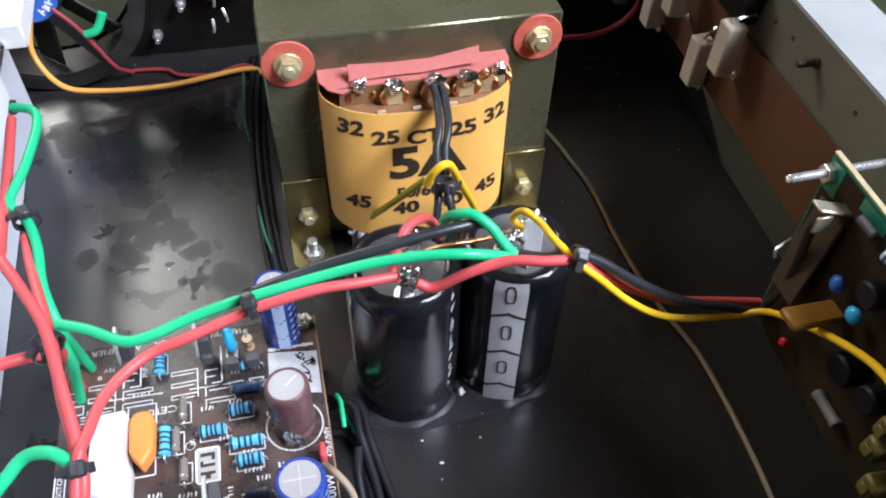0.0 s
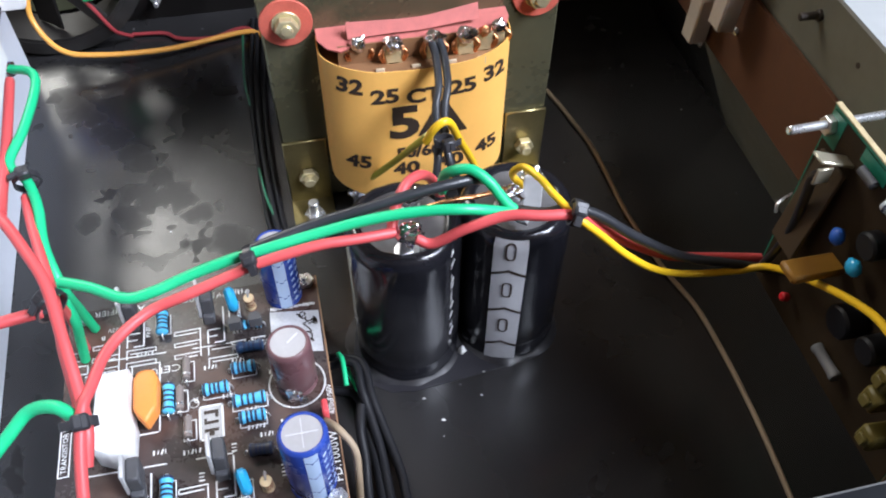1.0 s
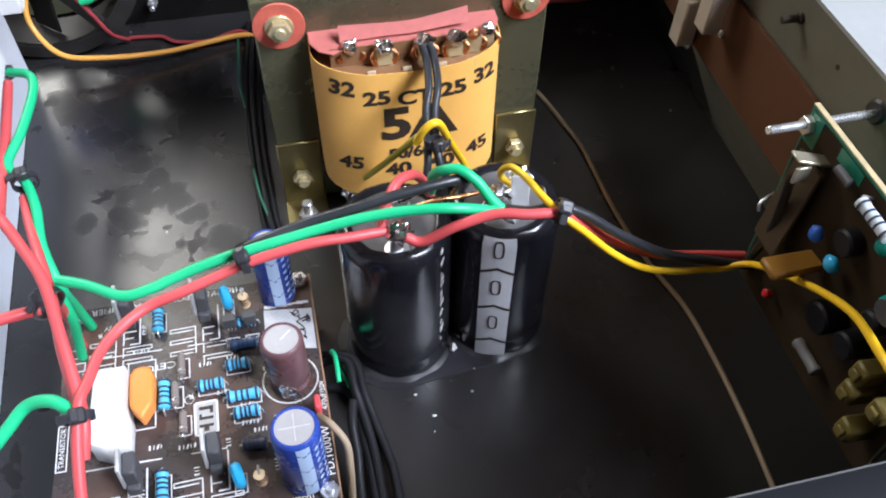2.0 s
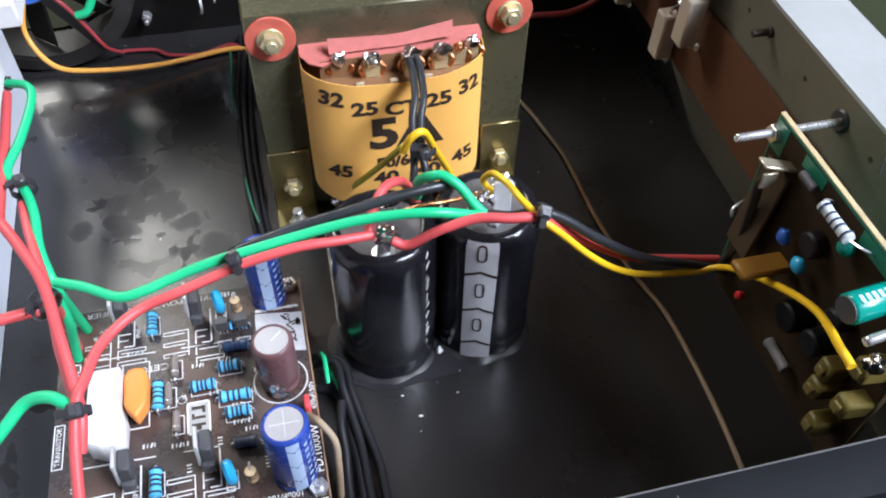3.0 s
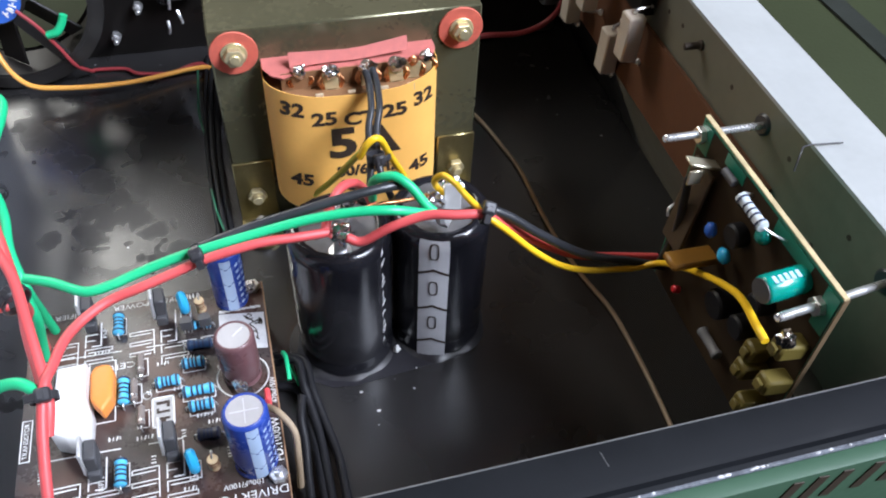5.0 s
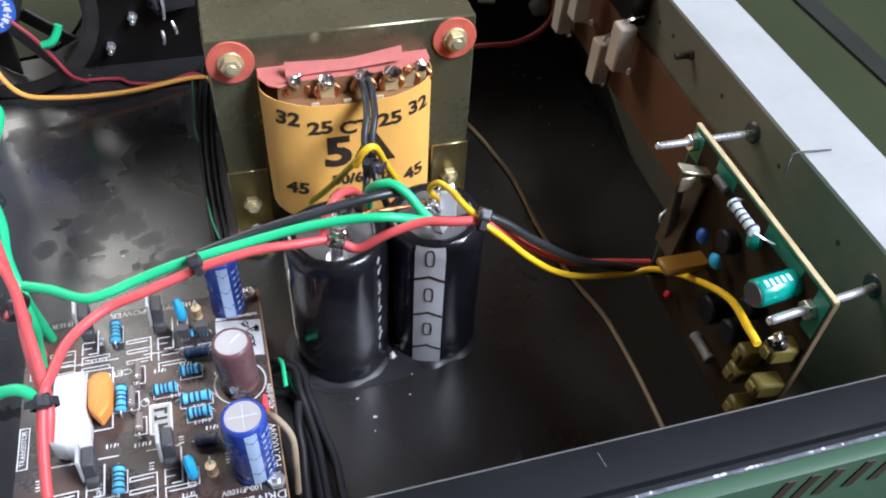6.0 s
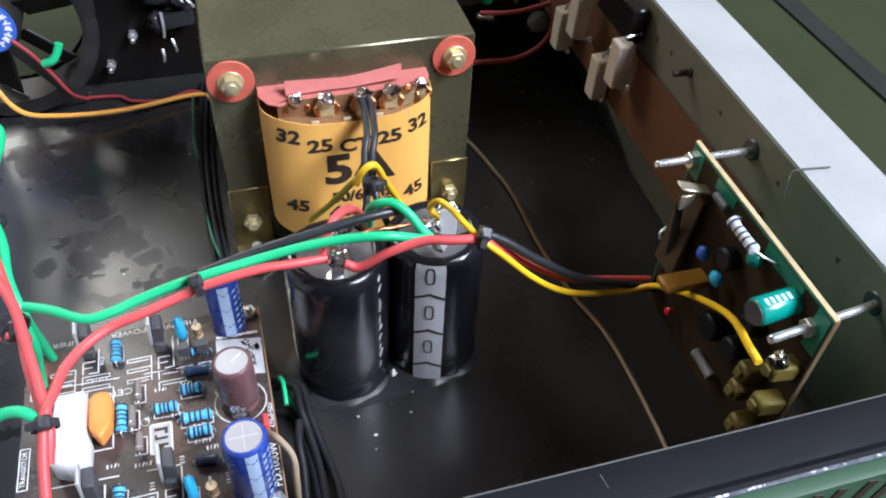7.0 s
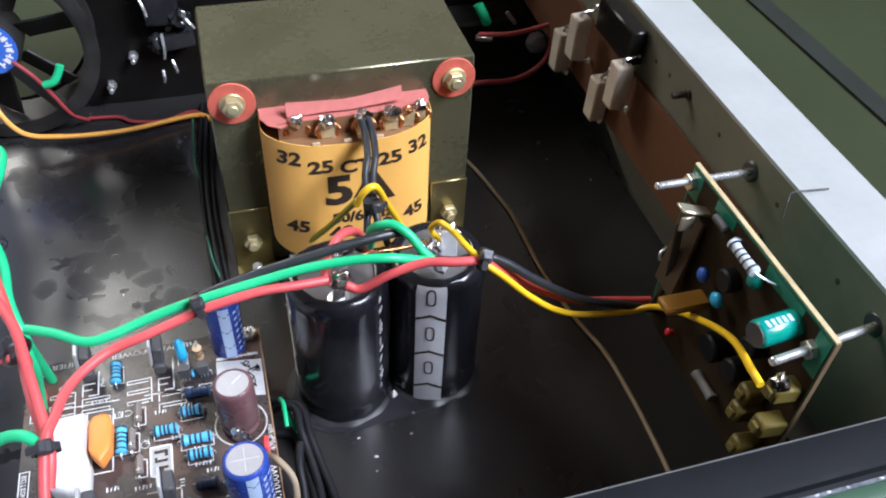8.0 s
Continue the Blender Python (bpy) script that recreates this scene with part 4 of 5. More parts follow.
# small signal transistors
for u, v in ((-31.4, -21.6), (-24.0, -21.4), (-13.0, -55.0)):
    a = on_board(u, v)
    o = [(2.4 * math.cos(math.pi * k / 8), 2.4 * math.sin(math.pi * k / 8)) for k in range(9)] + [(-2.2, -1.3), (2.2, -1.3)]
    if v < -50:
        part("transistor", Shape().blob(a + Vector((0, 0, 4.2)), (2.7, 2.5, 3.6), 0.5, 3, 7).blob(a + Vector((2.6, -1.8, 2.4)), (1.5, 1.5, 2.2), 0.6, 2, 3), SOLDER, drv, "small bright metal can beside a solder joint")
        continue
    q_ = part("transistor", Shape().plate(o, 4.8, Matrix.Translation(a) @ pose(0, 0, 3.2)), TRANS, drv, "small black signal transistor")
    for dx in (-1.3, 0, 1.3):
        part("lead", Shape().rod(a + Vector((dx, 0, 0)), a + Vector((dx, 0, 3.4)), 0.3, 6), STEEL, q_)
for u, v in ((-91, -19), (-91, -25)):
    silk(rect(u, v, u + 5.5, v - 3.6), 0.45, True)
for u, v in ((-31.4, -25.5), (-24.0, -25.3), (-31.0, -27.0), (-23.4, -26.8)):
    silk([(u + 2.6 * math.cos(math.pi * k / 6 + math.pi), v + 2.6 * math.sin(math.pi * k / 6 + math.pi)) for k in range(7)], 0.5, True)


def can(u, v, r, h, sleeve, stripe, label, turn=0, lean=(0, 0)):
    m = Matrix.Translation(on_board(u, v, 0.3)) @ pose(0, 0, 0, lean[0], lean[1], 0)
    c = part("electrolytic", Shape().lathe([(r - 0.6, 0), (r, 0.7), (r, 2.0), (r - 0.35, 2.8), (r, 3.6), (r, h - 1.4), (r - 0.3, h - 0.6), (r - 1.0, h), (r - 1.5, h - 0.05), (r - 1.6, h - 0.3)], m, 40, cap=False), sleeve, drv, label)
    top = part("top", Shape().lathe([(r - 1.6, h - 0.8), (r - 1.6, h - 0.3), (0.2, h - 0.25)], m, 36), CAN_TOP, c, "bare aluminium top with scored lines")
    score = Shape().box((0, 0, h - 0.2), (1.6 * (r - 1.6), 0.32, 0.12)).box((0, 0, h - 0.19), (0.32, 1.6 * (r - 1.6), 0.12)) if stripe else Shape().box((1.6, 1.4, h - 0.2), (0.6, 5.2, 0.12), (0, 0, -48))
    part("score", moved(score, m), STRIPE, top)
    if stripe:
        for lo, hi in ((-2.2, 2.2),):
            s = Shape()
            vs = []
            for z in (1.0, h * 0.5, h - 1.3):
                vs.append([s.bm.verts.new(m @ Vector(((r + 0.06) * math.sin(a / r + radians(turn)), -(r + 0.06) * math.cos(a / r + radians(turn)), z))) for a in (lo, -0.8, 0.8, hi)])
            for a_, b_ in zip(vs, vs[1:]):
                for k in range(3):
                    s.bm.faces.new((a_[k], a_[k + 1], b_[k + 1], b_[k]))
            sp = part("stripe", s, stripe, c, "pale blue printed stripe")
            for z in (h * 0.25, h * 0.55, h * 0.85):
                t = Shape()
                for sg in (-1, 1):
                    q = [m @ Vector(((r + 0.12) * math.sin(w / r + radians(turn)), -(r + 0.12) * math.cos(w / r + radians(turn)), z + dz)) for w, dz in ((0, -1.2), (sg * 2.2, 0.6), (sg * 2.2, 0.1), (0, -1.8))]
                    t.bm.faces.new([t.bm.verts.new(p) for p in q])
                part("chevron", t, BLUE_CAP, sp)
        for col, a0 in ((PALE_BLUE, 4.6), (PALE_BLUE, 7.4)):
            for k in range(7):
                t = Shape()
                z = 3.2 + k * (h - 6) / 7
                q = [m @ Vector(((r + 0.08) * math.sin(w / r + radians(turn)), -(r + 0.08) * math.cos(w / r + radians(turn)), z + dz)) for w, dz in ((a0 - 0.8, 0), (a0 + 0.8, 0.5), (a0 + 0.8, 1.9), (a0 - 0.8, 1.4))]
                t.bm.faces.new([t.bm.verts.new(p) for p in q])
                part("print", t, col, c)
    return c


can(-11.8, -47.4, 7.6, 25.5, PURPLE, None, "brown-purple electrolytic capacitor")
can(-10.2, -86.5, 7.8, 34.0, BLUE_CAP, PALE_BLUE, "blue electrolytic capacitor with a pale stripe", 12)
can(-12.6, -8.0, 7.0, 32.0, BLUE_CAP, PALE_BLUE, "blue electrolytic capacitor with a pale stripe", 5)
silk([(-11.8 + 10.0 * math.cos(2 * math.pi * k / 40), -48.0 + 10.0 * math.sin(2 * math.pi * k / 40)) for k in range(40)], 0.6, True)
part("signal_pin", Shape().box(tuple(on_board(-3.2, -63.5, 4)), (2.2, 5.5, 8), b=0.6), mat("coral_red_plastic", (0.75, 0.08, 0.09), 0.4), drv, "small coral red input connector")

# ---- wires ----
DULL_RED = mat("dull_red_pvc", (0.30, 0.035, 0.04), 0.5, var=0.1)
DULL_GREEN = mat("dull_green_pvc", (0.02, 0.14, 0.07), 0.5, var=0.1)

def wire(name, pts, r, material, label, ends=True):
    return solid(name, Shape().tube(pts, r, 12, 7), material, label, "wire")


wire("green_wire", [(-79.6, 256.4, 83), (-70.3, 251.5, 84), (-59.7, 245.1, 84), (-51.1, 245.3, 85), (-44.5, 246.9, 86), (-35, 248.4, 88), (-22, 249, 91), (-1, 251, 93), (15, 251, 95.5), (30, 249, 98), (45, 246, 99), (60, 248, 92)], 1.75, GREEN_W, "green insulated wire from the driver board to the capacitors")
wire("red_wire", [(-73, 160, 50), (-72.5, 176, 64), (-71.5, 194, 78), (-69.7, 207, 86), (-67.6, 215, 86), (-65.1, 224.6, 85), (-60.2, 232.7, 84), (-52.1, 239.2, 84), (-41.3, 241.2, 86), (-27.2, 244.6, 88), (-20, 245.4, 90), (-2, 247, 92), (12, 248, 91), (23, 250, 89)], 1.7, RED_W, "thick red insulated wire running to the capacitors")
wire("red_wire", [(29, 246, 89), (34, 244, 88), (44, 242, 95), (56, 241, 99), (66, 238, 100), (76, 237, 99), (84, 238, 91), (99, 240, 77), (118, 243, 62), (138, 241, 58.5), (152, 239, 57)], 1.7, RED_W, "red insulated wire from the capacitors to the power supply board")
wire("black_wire", [(-23, 250, 91), (-1, 254, 94), (15, 255, 96.5), (32, 256, 99), (48, 258, 99), (55, 262, 94)], 1.75, BLACK_W, "black insulated wire running to the capacitors")
wire("black_wire", [(64, 254, 86), (70, 246, 92), (76, 240, 99), (85, 238, 95.5), (98, 236, 85), (119, 239, 66.5), (137, 236, 61.5), (152, 233, 58)], 1.7, BLACK_W, "black insulated wire running to the power supply board")
wire("yellow_wire", [(71, 268, 80), (66, 268, 88), (68, 264, 95), (71, 256, 97), (72, 246, 100), (77, 237, 98), (84, 234, 92), (95, 233, 80), (108, 235, 67), (121, 235, 61), (139, 234, 59), (148, 229, 65), (146, 205, 86), (142, 182, 103), (134, 162, 114), (133, 156, 115)], 1.25, YELLOW_W, "yellow insulated wire looping from a capacitor to the power supply board")
wire("tubing", [(21, 344, 16), (24, 338, 24), (35, 326, 45), (44, 303, 78)], 1.4, OLIVE_W, "dull yellow sleeved transformer lead")
wire("yellow_wire", [(43, 300, 78), (46, 298, 86), (51, 299, 87), (57, 306, 71), (68, 321, 40), (69, 330, 24)], 1.5, YELLOW_W, "yellow sleeved lead of the transformer")
solid("solder_joint", Shape().blob((20, 341, 15), (4.2, 3.4, 4.2), 0.5, 3, 5).box((20, 344, 8), (5, 1.2, 15.9), b=0.3), SOLDER, "shiny solder blob on a transformer tag", "solder joint")
wire("black_wire", [(53, 338, 93), (53.4, 332, 90.5), (52, 320, 87), (49.2, 312, 83), (48.0, 304, 79), (47.2, 299, 76), (46, 294, 71), (44, 290, 60), (43, 289, 45)], 1.55, BLACK_W, "black centre tap wire hanging down the transformer label")
wire("black_wire", [(56, 338, 93), (56.6, 332, 90.5), (55.4, 320, 87), (52.6, 312, 83), (51.0, 304, 79), (50.4, 299, 76), (51, 294, 71), (54, 291, 62), (57, 288, 50)], 1.55, BLACK_W, "black centre tap wire hanging down the transformer label")
wire("red_wire", [(22, 251, 89), (25, 258, 93), (30, 265, 95), (36, 270, 92), (41, 275, 82), (45, 279, 66)], 1.7, RED_W, "red wire looping behind the capacitor terminal")
wire("green_wire", [(61, 249, 92), (58, 251, 95), (54, 255, 100), (49, 259, 102.5), (44, 262, 100), (42, 266, 94), (43, 273, 80)], 1.75, GREEN_W, "green wire looping over the capacitors")
wire("bare_wire", [(32, 258, 89), (42, 257, 92), (52, 258, 91), (62, 262, 88)], 0.8, COPPER, "bare copper link between the capacitors")
wire("green_wire", [(-110, 377, 76), (-100, 369, 79), (-97, 357, 80), (-99, 334, 80), (-103, 319, 78), (-97, 311, 76), (-93, 299, 74), (-91, 284, 70), (-87, 272, 62), (-88, 277, 44), (-88, 281, 25)], 1.8, GREEN_W, "green wire from the heatsink module to the driver board")
wire("green_wire", [(-88, 270, 66), (-86, 266, 52), (-89, 268, 36), (-91, 268, 24.5)], 1.75, GREEN_W, "green wire soldered into the driver board")
wire("red_wire", [(-110, 372, 74), (-107, 350, 77), (-105, 328, 78), (-104, 308, 78), (-101, 290, 82)], 1.9, RED_W, "red wire along the heatsink module")
wire("red_wire", [(-112, 292, 96), (-100, 282, 99), (-92, 270, 100), (-85, 258, 99), (-78, 244, 97), (-74, 228, 92), (-71, 215, 87), (-69, 204, 83), (-70.5, 196, 77)], 1.75, RED_W, "thick red insulated wire bundled beside the driver board")
wire("red_wire", [(-98, 306, 73), (-94, 289, 73), (-84, 257, 76), (-78, 233, 80), (-73, 216, 81), (-70, 204, 82)], 1.7, RED_W, "red insulated wire bundled beside the driver board")
wire("red_wire", [(-112, 244, 80), (-96, 247, 80), (-86, 250, 78)], 1.9, RED_W, "red wire running to the heatsink side")
wire("red_wire", [(-86, 262, 66), (-88, 268, 48), (-91, 273, 24.5)], 1.6, RED_W, "red wire soldered into the driver board")
wire("green_wire", [(-106, 196, 70), (-92, 208, 78), (-85, 213, 82), (-77, 211, 85), (-71.5, 206.5, 84), (-70, 204.5, 83)], 1.9, GREEN_W, "green wire looping beside the driver board")
wire("amber_wire", [(-112, 470, 80), (-124, 490, 48), (-129, 487, 28), (-118, 476, 14), (-98, 473, 10), (-63, 477, 6), (-22, 487, 4), (-12, 478, 3)], 1.45, ORANGE_W, "amber wire curving across the case base near the fan")
wire("red_wire", [(-85, 500, 2), (-74, 499, 2), (-66, 497, 2), (-59, 491, 2), (-41, 488, 2), (-23, 491, 4), (-12, 480, 2)], 1.1, DULL_RED, "thin red wire on the case base")
wire("red_wire", [(-112, 488, 52), (-104, 487, 42), (-97, 487, 28), (-91, 488, 14), (-85, 497, 3)], 1.1, DULL_RED, "thin red supply lead of the fan")
wire("beige_lead", [(-8, 222, 30), (-4, 215, 35), (0, 209, 31), (0, 204, 22), (-1, 200, 6)], 1.3, BEIGE_W, "beige screened lead bent over the board edge")
wire("floor_cord", [(116, 450, 1.2), (130, 407, 1.2), (136, 380, 1.2), (139.5, 358, 1.2), (140.5, 317, 1.2), (144.5, 283, 1.2), (150.5, 258, 1.2), (152, 234, 1.2), (152, 213, 1.2), (151, 190, 1.2), (147, 140, 1.2)], 1.1, BEIGE_W, "thin beige cord lying across the case base")
for path in ([(-4.0, 262.8, 5.0), (7.7, 256.8, 8.0), (9.4, 242.0, 7.0), (11.8, 229.7, 4.0), (15.0, 212.3, 2.4), (15.3, 201.1, 2.4), (15.5, 171.1, 2.2)],
             [(-6.0, 258.5, 6.0), (4.9, 254.5, 11.0), (6.1, 243.1, 10.0), (7.5, 235.0, 7.0), (9.3, 220.4, 4.0), (9.6, 202.1, 3.0), (9.8, 172.1, 2.2)],
             [(-6.0, 249.7, 3.0), (3.8, 244.7, 4.0), (6.0, 231.3, 3.0), (7.1, 217.8, 2.5), (7.1, 202.9, 2.4), (7.1, 172.9, 2.2)],
             [(4.8, 233.2, 16.0), (3.1, 223.9, 15.0), (3.2, 214.5, 11.0), (2.2, 202.0, 7.0), (1.4, 172.0, 2.2)]):
    wire("black_cable", path, 1.75, CABLE, "matte black cable lying beside the driver board")
wire("green_wire", [(-0.2, 260, 11), (0.8, 256, 13), (0.9, 250, 13.4), (0.8, 245, 12)], 1.0, GREEN_W, "short green wire end showing at the board edge")
wire("green_wire", [(2.5, 256, 6.5), (3.0, 250, 8), (4.2, 247, 6), (5, 243, 2)], 0.7, GREEN_W, "short green wire end among the black cables")
for k in range(3):
    wire("black_cable", [(-14 - 3 * k, 330, 2.4 + (k % 2) * 3), (-16 - 3 * k, 350, 2.4 + (k % 2) * 4), (-17.5 - 3 * k, 400, 2.4 + (k % 2) * 3.5), (-16 - 3 * k, 450, 2.4 + (k % 2) * 3), (-12 - 3 * k, 500, 2.4)], 1.35, CABLE, "black cable bundled along the transformer")
wire("green_wire", [(-24, 478, 8), (-25.5, 440, 8), (-24, 420, 7)], 0.6, DULL_GREEN, "thin green wire among the black cables")
wire("green_wire", [(-23, 372, 8), (-21, 352, 8), (-17, 335, 6)], 0.6, DULL_GREEN, "thin green wire among the black cables")


def cable_tie(c, d, r, label="black nylon cable tie round the wires"):
    t = thing("cable_tie", label, "cable tie", "cable ties")
    c, d = Vector(c), Vector(d).normalized()
    m = Matrix.Translation(c) @ d.to_track_quat("Z", "Y").to_matrix().to_4x4()
    part("strap", Shape().lathe([(r, -1.3), (r + 0.7, -1.3), (r + 0.7, 1.3), (r, 1.3), (r, -1.3)], m, 24, cap=False), TIE, t)
    front = Vector((0.2, -0.55, 0.8))
    front = (front - d * front.dot(d)).normalized()
    side = d.cross(front)
    hm = Matrix((side, d, front)).transposed().to_4x4()
    hm.translation = c + front * (r + 0.9)
    part("head", moved(Shape().box((0, 0, 0), (4.6, 4.4, 3.6), b=0.6).box((0.6, 0, 1.7), (2.0, 3.0, 1.0), b=0.2).box((3.4, 0, 0), (4, 2.4, 0.9), (0, 25, 0), b=0.2), hm), TIE, t)
    return t


cable_tie((-21.5, 247.5, 90), (1, 0.1, 0.2), 3.6)
cable_tie((76.5, 238, 99), (1, -0.3, -0.3), 3.6)
cable_tie((49, 297, 80), (0, 0.3, 1), 3.1)
cable_tie((-97, 311, 76), (0.3, -1, -0.2), 4.0)
cable_tie((-84, 252, 78), (0.7, -0.7, -0.2), 5.0)
cable_tie((-70, 205, 84), (0.1, -1, -0.5), 3.5)

# ---- power supply board on the side of the case ----
psu = thing("power_supply_board", "upright green circuit board held on steel rods to the case side", "circuit board")
PX = 155.0
part("board", Shape().box((PX, 199, 86), (1.6, 84, 80), b=0.2), GREEN_BOARD, psu)
# component side faces away from the window; its shade is painted in
part("lacquer", Shape().box((PX - 0.95, 198.6, 85.6), (0.2, 82.6, 78.6)), SHADED_TAN, psu, "tan component side, darkened in colour for its deep shade")
for yy, zz, wy, wz in ((236.5, 119.5, 6.5, 11), (160.5, 117, 6, 16), (217, 122.6, 12, 4.5), (181, 122.4, 20, 5)):
    part("mask_patch", Shape().box((PX - 1.12, yy, zz), (0.2, wy, wz)), GREEN_BOARD, psu, "green solder mask showing at the rim")
part("edge", Shape().box((PX, 199, 126.2), (1.7, 84, 0.5)), mat("pale_laminate_edge", (0.46, 0.37, 0.21), 0.6, var=0.2, scale=150), psu, "tan cut board edge")
# same laminate as the top edge, coloured darker to stand for shade
part("front_edge", Shape().box((PX, 156.8, 86), (1.7, 0.5, 80)), mat("shaded_laminate_edge", (0.17, 0.115, 0.06), 0.7, var=0.2, scale=150), psu, "cut board edge, painted darker for its shaded side")
for yy, zz, slope in ((238.6, 119.8, -0.2), (162.8, 117.0, -0.16)):
    rodp = part("rod", Shape().rod((PX - 18, yy - 3.2, zz - 18 * slope), (188, yy + 7.2, zz + 32 * slope), 1.35, 16, b=0.3), STEEL, psu, "bright threaded steel rod")
    part("nut", Shape().hexnut((PX - 3.4, yy, zz), (PX - 0.9, yy, zz), 3.2), STEEL, rodp)
    part("nut", Shape().hexnut((PX + 0.9, yy, zz), (PX + 3, yy, zz), 3.2), STEEL, rodp)
    part("grommet", Shape().rod((182, yy + 6.8, zz + 28 * slope), (188, yy + 7.4, zz + 32 * slope), 4.2, 20, b=0.8), TIE, rodp, "black rubber grommet")
part("fuse_clip", Shape().box((PX - 7, 226, 118.5), (13, 5, 1.0), (0, 20, 0), b=0.3).box((PX - 10, 224, 114.5), (5, 1, 6), b=0.2), mat("tinned_tag", (0.72, 0.66, 0.5), 0.35, 0.8), psu, "tinned terminal tag")
rr = part("resistor", Shape().lathe([(0.4, 0), (1.9, 0.4), (2.1, 1.6), (1.75, 2.8), (1.75, 11.5), (2.1, 12.7), (1.9, 14), (0.4, 14.4)], pose(PX - 9, 201.5, 126.5, 90, 0, 0), 18), GREY_RES, psu, "pale blue-grey banded resistor")
for z in (2.0, 5, 7.4, 9.6, 12.8):
    part("band", Shape().lathe([(1.82 if 3 < z < 12 else 2.16, z - 0.4), (1.82 if 3 < z < 12 else 2.16, z + 0.4)], pose(PX - 9, 201.5, 126.5, 90, 0, 0), 18, cap=False), BAND, rr)
part("lead", Shape().tube([(PX - 9, 201, 126.5), (PX - 6, 204, 125), (PX - 1, 205, 122)], 0.4, 6).tube([(PX - 9, 187.5, 126.5), (PX - 6, 185, 125), (PX - 1, 184, 122)], 0.4, 6), STEEL, rr)
part("diode", Shape().lathe([(0.3, 0), (1.5, 0.2), (1.5, 7), (0.3, 7.2)], pose(PX - 3.5, 219, 121, 90, 0, 0), 14), TRANS, psu)
tc = part("electrolytic", Shape().lathe([(4.0, 0), (4.5, 0.6), (4.5, 2), (4.2, 2.6), (4.5, 3.2), (4.5, 14), (4.0, 14.8), (3.5, 15)], pose(PX - 1.0, 172.6, 118, 0, -90, 6), 32), TEAL_CAP, psu, "glossy teal electrolytic capacitor lying sideways")
part("top", Shape().lathe([(3.9, 14.9), (3.9, 15.2), (0.2, 15.2)], pose(PX - 1.0, 172.6, 118, 0, -90, 6), 28), TRANS, tc)
for k in range(5):
    part("print", Shape().box((PX - 5 - k * 2.0, 171.6 - 0.2 * k, 122.4), (1.2, 2.6, 0.2)), PALE_BLUE, tc)
for yy, zz, sx in ((161.3, 100.5, 10), (170.4, 77, 10), (159.8, 84, 10), (164, 66, 10), (172, 84, 8)):
    part("plug", Shape().box((PX - 1 - sx / 2, yy, zz), (sx, 6.2, 6.6), (0, 10, 0), b=0.8).box((PX - 1.6 - sx, yy, zz + 0.6), (1.4, 3.2, 3.4), (0, 10, 0), b=0.3), CONNECTOR, psu, "dull yellow plastic plug")
for yy, zz, hh, rr_ in ((202, 107, 5, 4.4), (194, 82, 8, 5.5), (182, 84, 7, 4.5), (180, 98, 6, 4)):
    part("electrolytic", Shape().lathe([(rr_ - 0.5, 0), (rr_, 0.6), (rr_, hh - 0.8), (rr_ - 0.7, hh)], pose(PX - 1.2, yy, zz, 0, -90, 0), 24), CABLE, psu, "dark electrolytic capacitor")
part("disc_capacitor", Shape().blob((PX - 5, 202.5, 97), (2, 3, 3), 0.1, 2), BLUE_DISC, psu, "blue ceramic disc")
part("disc_capacitor", Shape().blob((PX - 5, 213, 99), (2, 2.6, 3.2), 0.1, 2), STICKER, psu, "blue ceramic disc")
part("disc_capacitor", Shape().blob((PX - 4, 191, 118), (2.4, 3.0, 3.0), 0.1, 2), TEAL_CAP, psu)
part("heat_tab", Shape().box((PX - 5, 229, 95), (1.6, 13, 38), (0, 5, 0), b=0.4), mat("dull_tab", (0.075, 0.053, 0.033), 0.6, spec=0.2), psu, "dull metal bracket")
part("film_capacitor", Shape().box((PX - 12, 209, 90.5), (19, 8, 3), (0, 6, 4), b=0.8), mat("mustard_film", (0.26, 0.12, 0.015), 0.45), psu, "mustard yellow film capacitor")
part("solder_joint", Shape().blob((PX - 15, 156, 114), (2.2, 2.0, 2.6), 0.9, 3, 9), SOLDER, psu)
part("led", Shape().rod((PX - 3, 219.6, 59), (PX - 6, 220, 60), 1.6, 14, b=0.6), mat("red_led", (0.6, 0.02, 0.03), 0.3), psu, "small red part")
part("resistor", Shape().lathe([(0.4, 0), (2.0, 0.4), (2.2, 1.4), (1.8, 2.4), (1.8, 10.6), (2.2, 11.6), (2.0, 12.6), (0.4, 13)], pose(PX - 4, 199.6, 60, 90, 0, 0), 16), mat("dim_grey_lacquer", (0.15, 0.15, 0.155), 0.5), psu, "dim grey resistor low on the board")
part("lead", Shape().tube([(164, 251, 75), (160, 249, 76), (156.5, 247.5, 75), (156, 246, 72.5)], 0.6, 8, 4), STEEL, psu, "bent bright wire end")
wire("black_wire", [(146, 226, 114), (145.5, 227.5, 110), (147, 228.2, 101), (149.5, 230, 81), (151.5, 235.4, 60), (152, 239, 52)], 1.5, BLACK_W, "black wire soldered to the terminal tag")

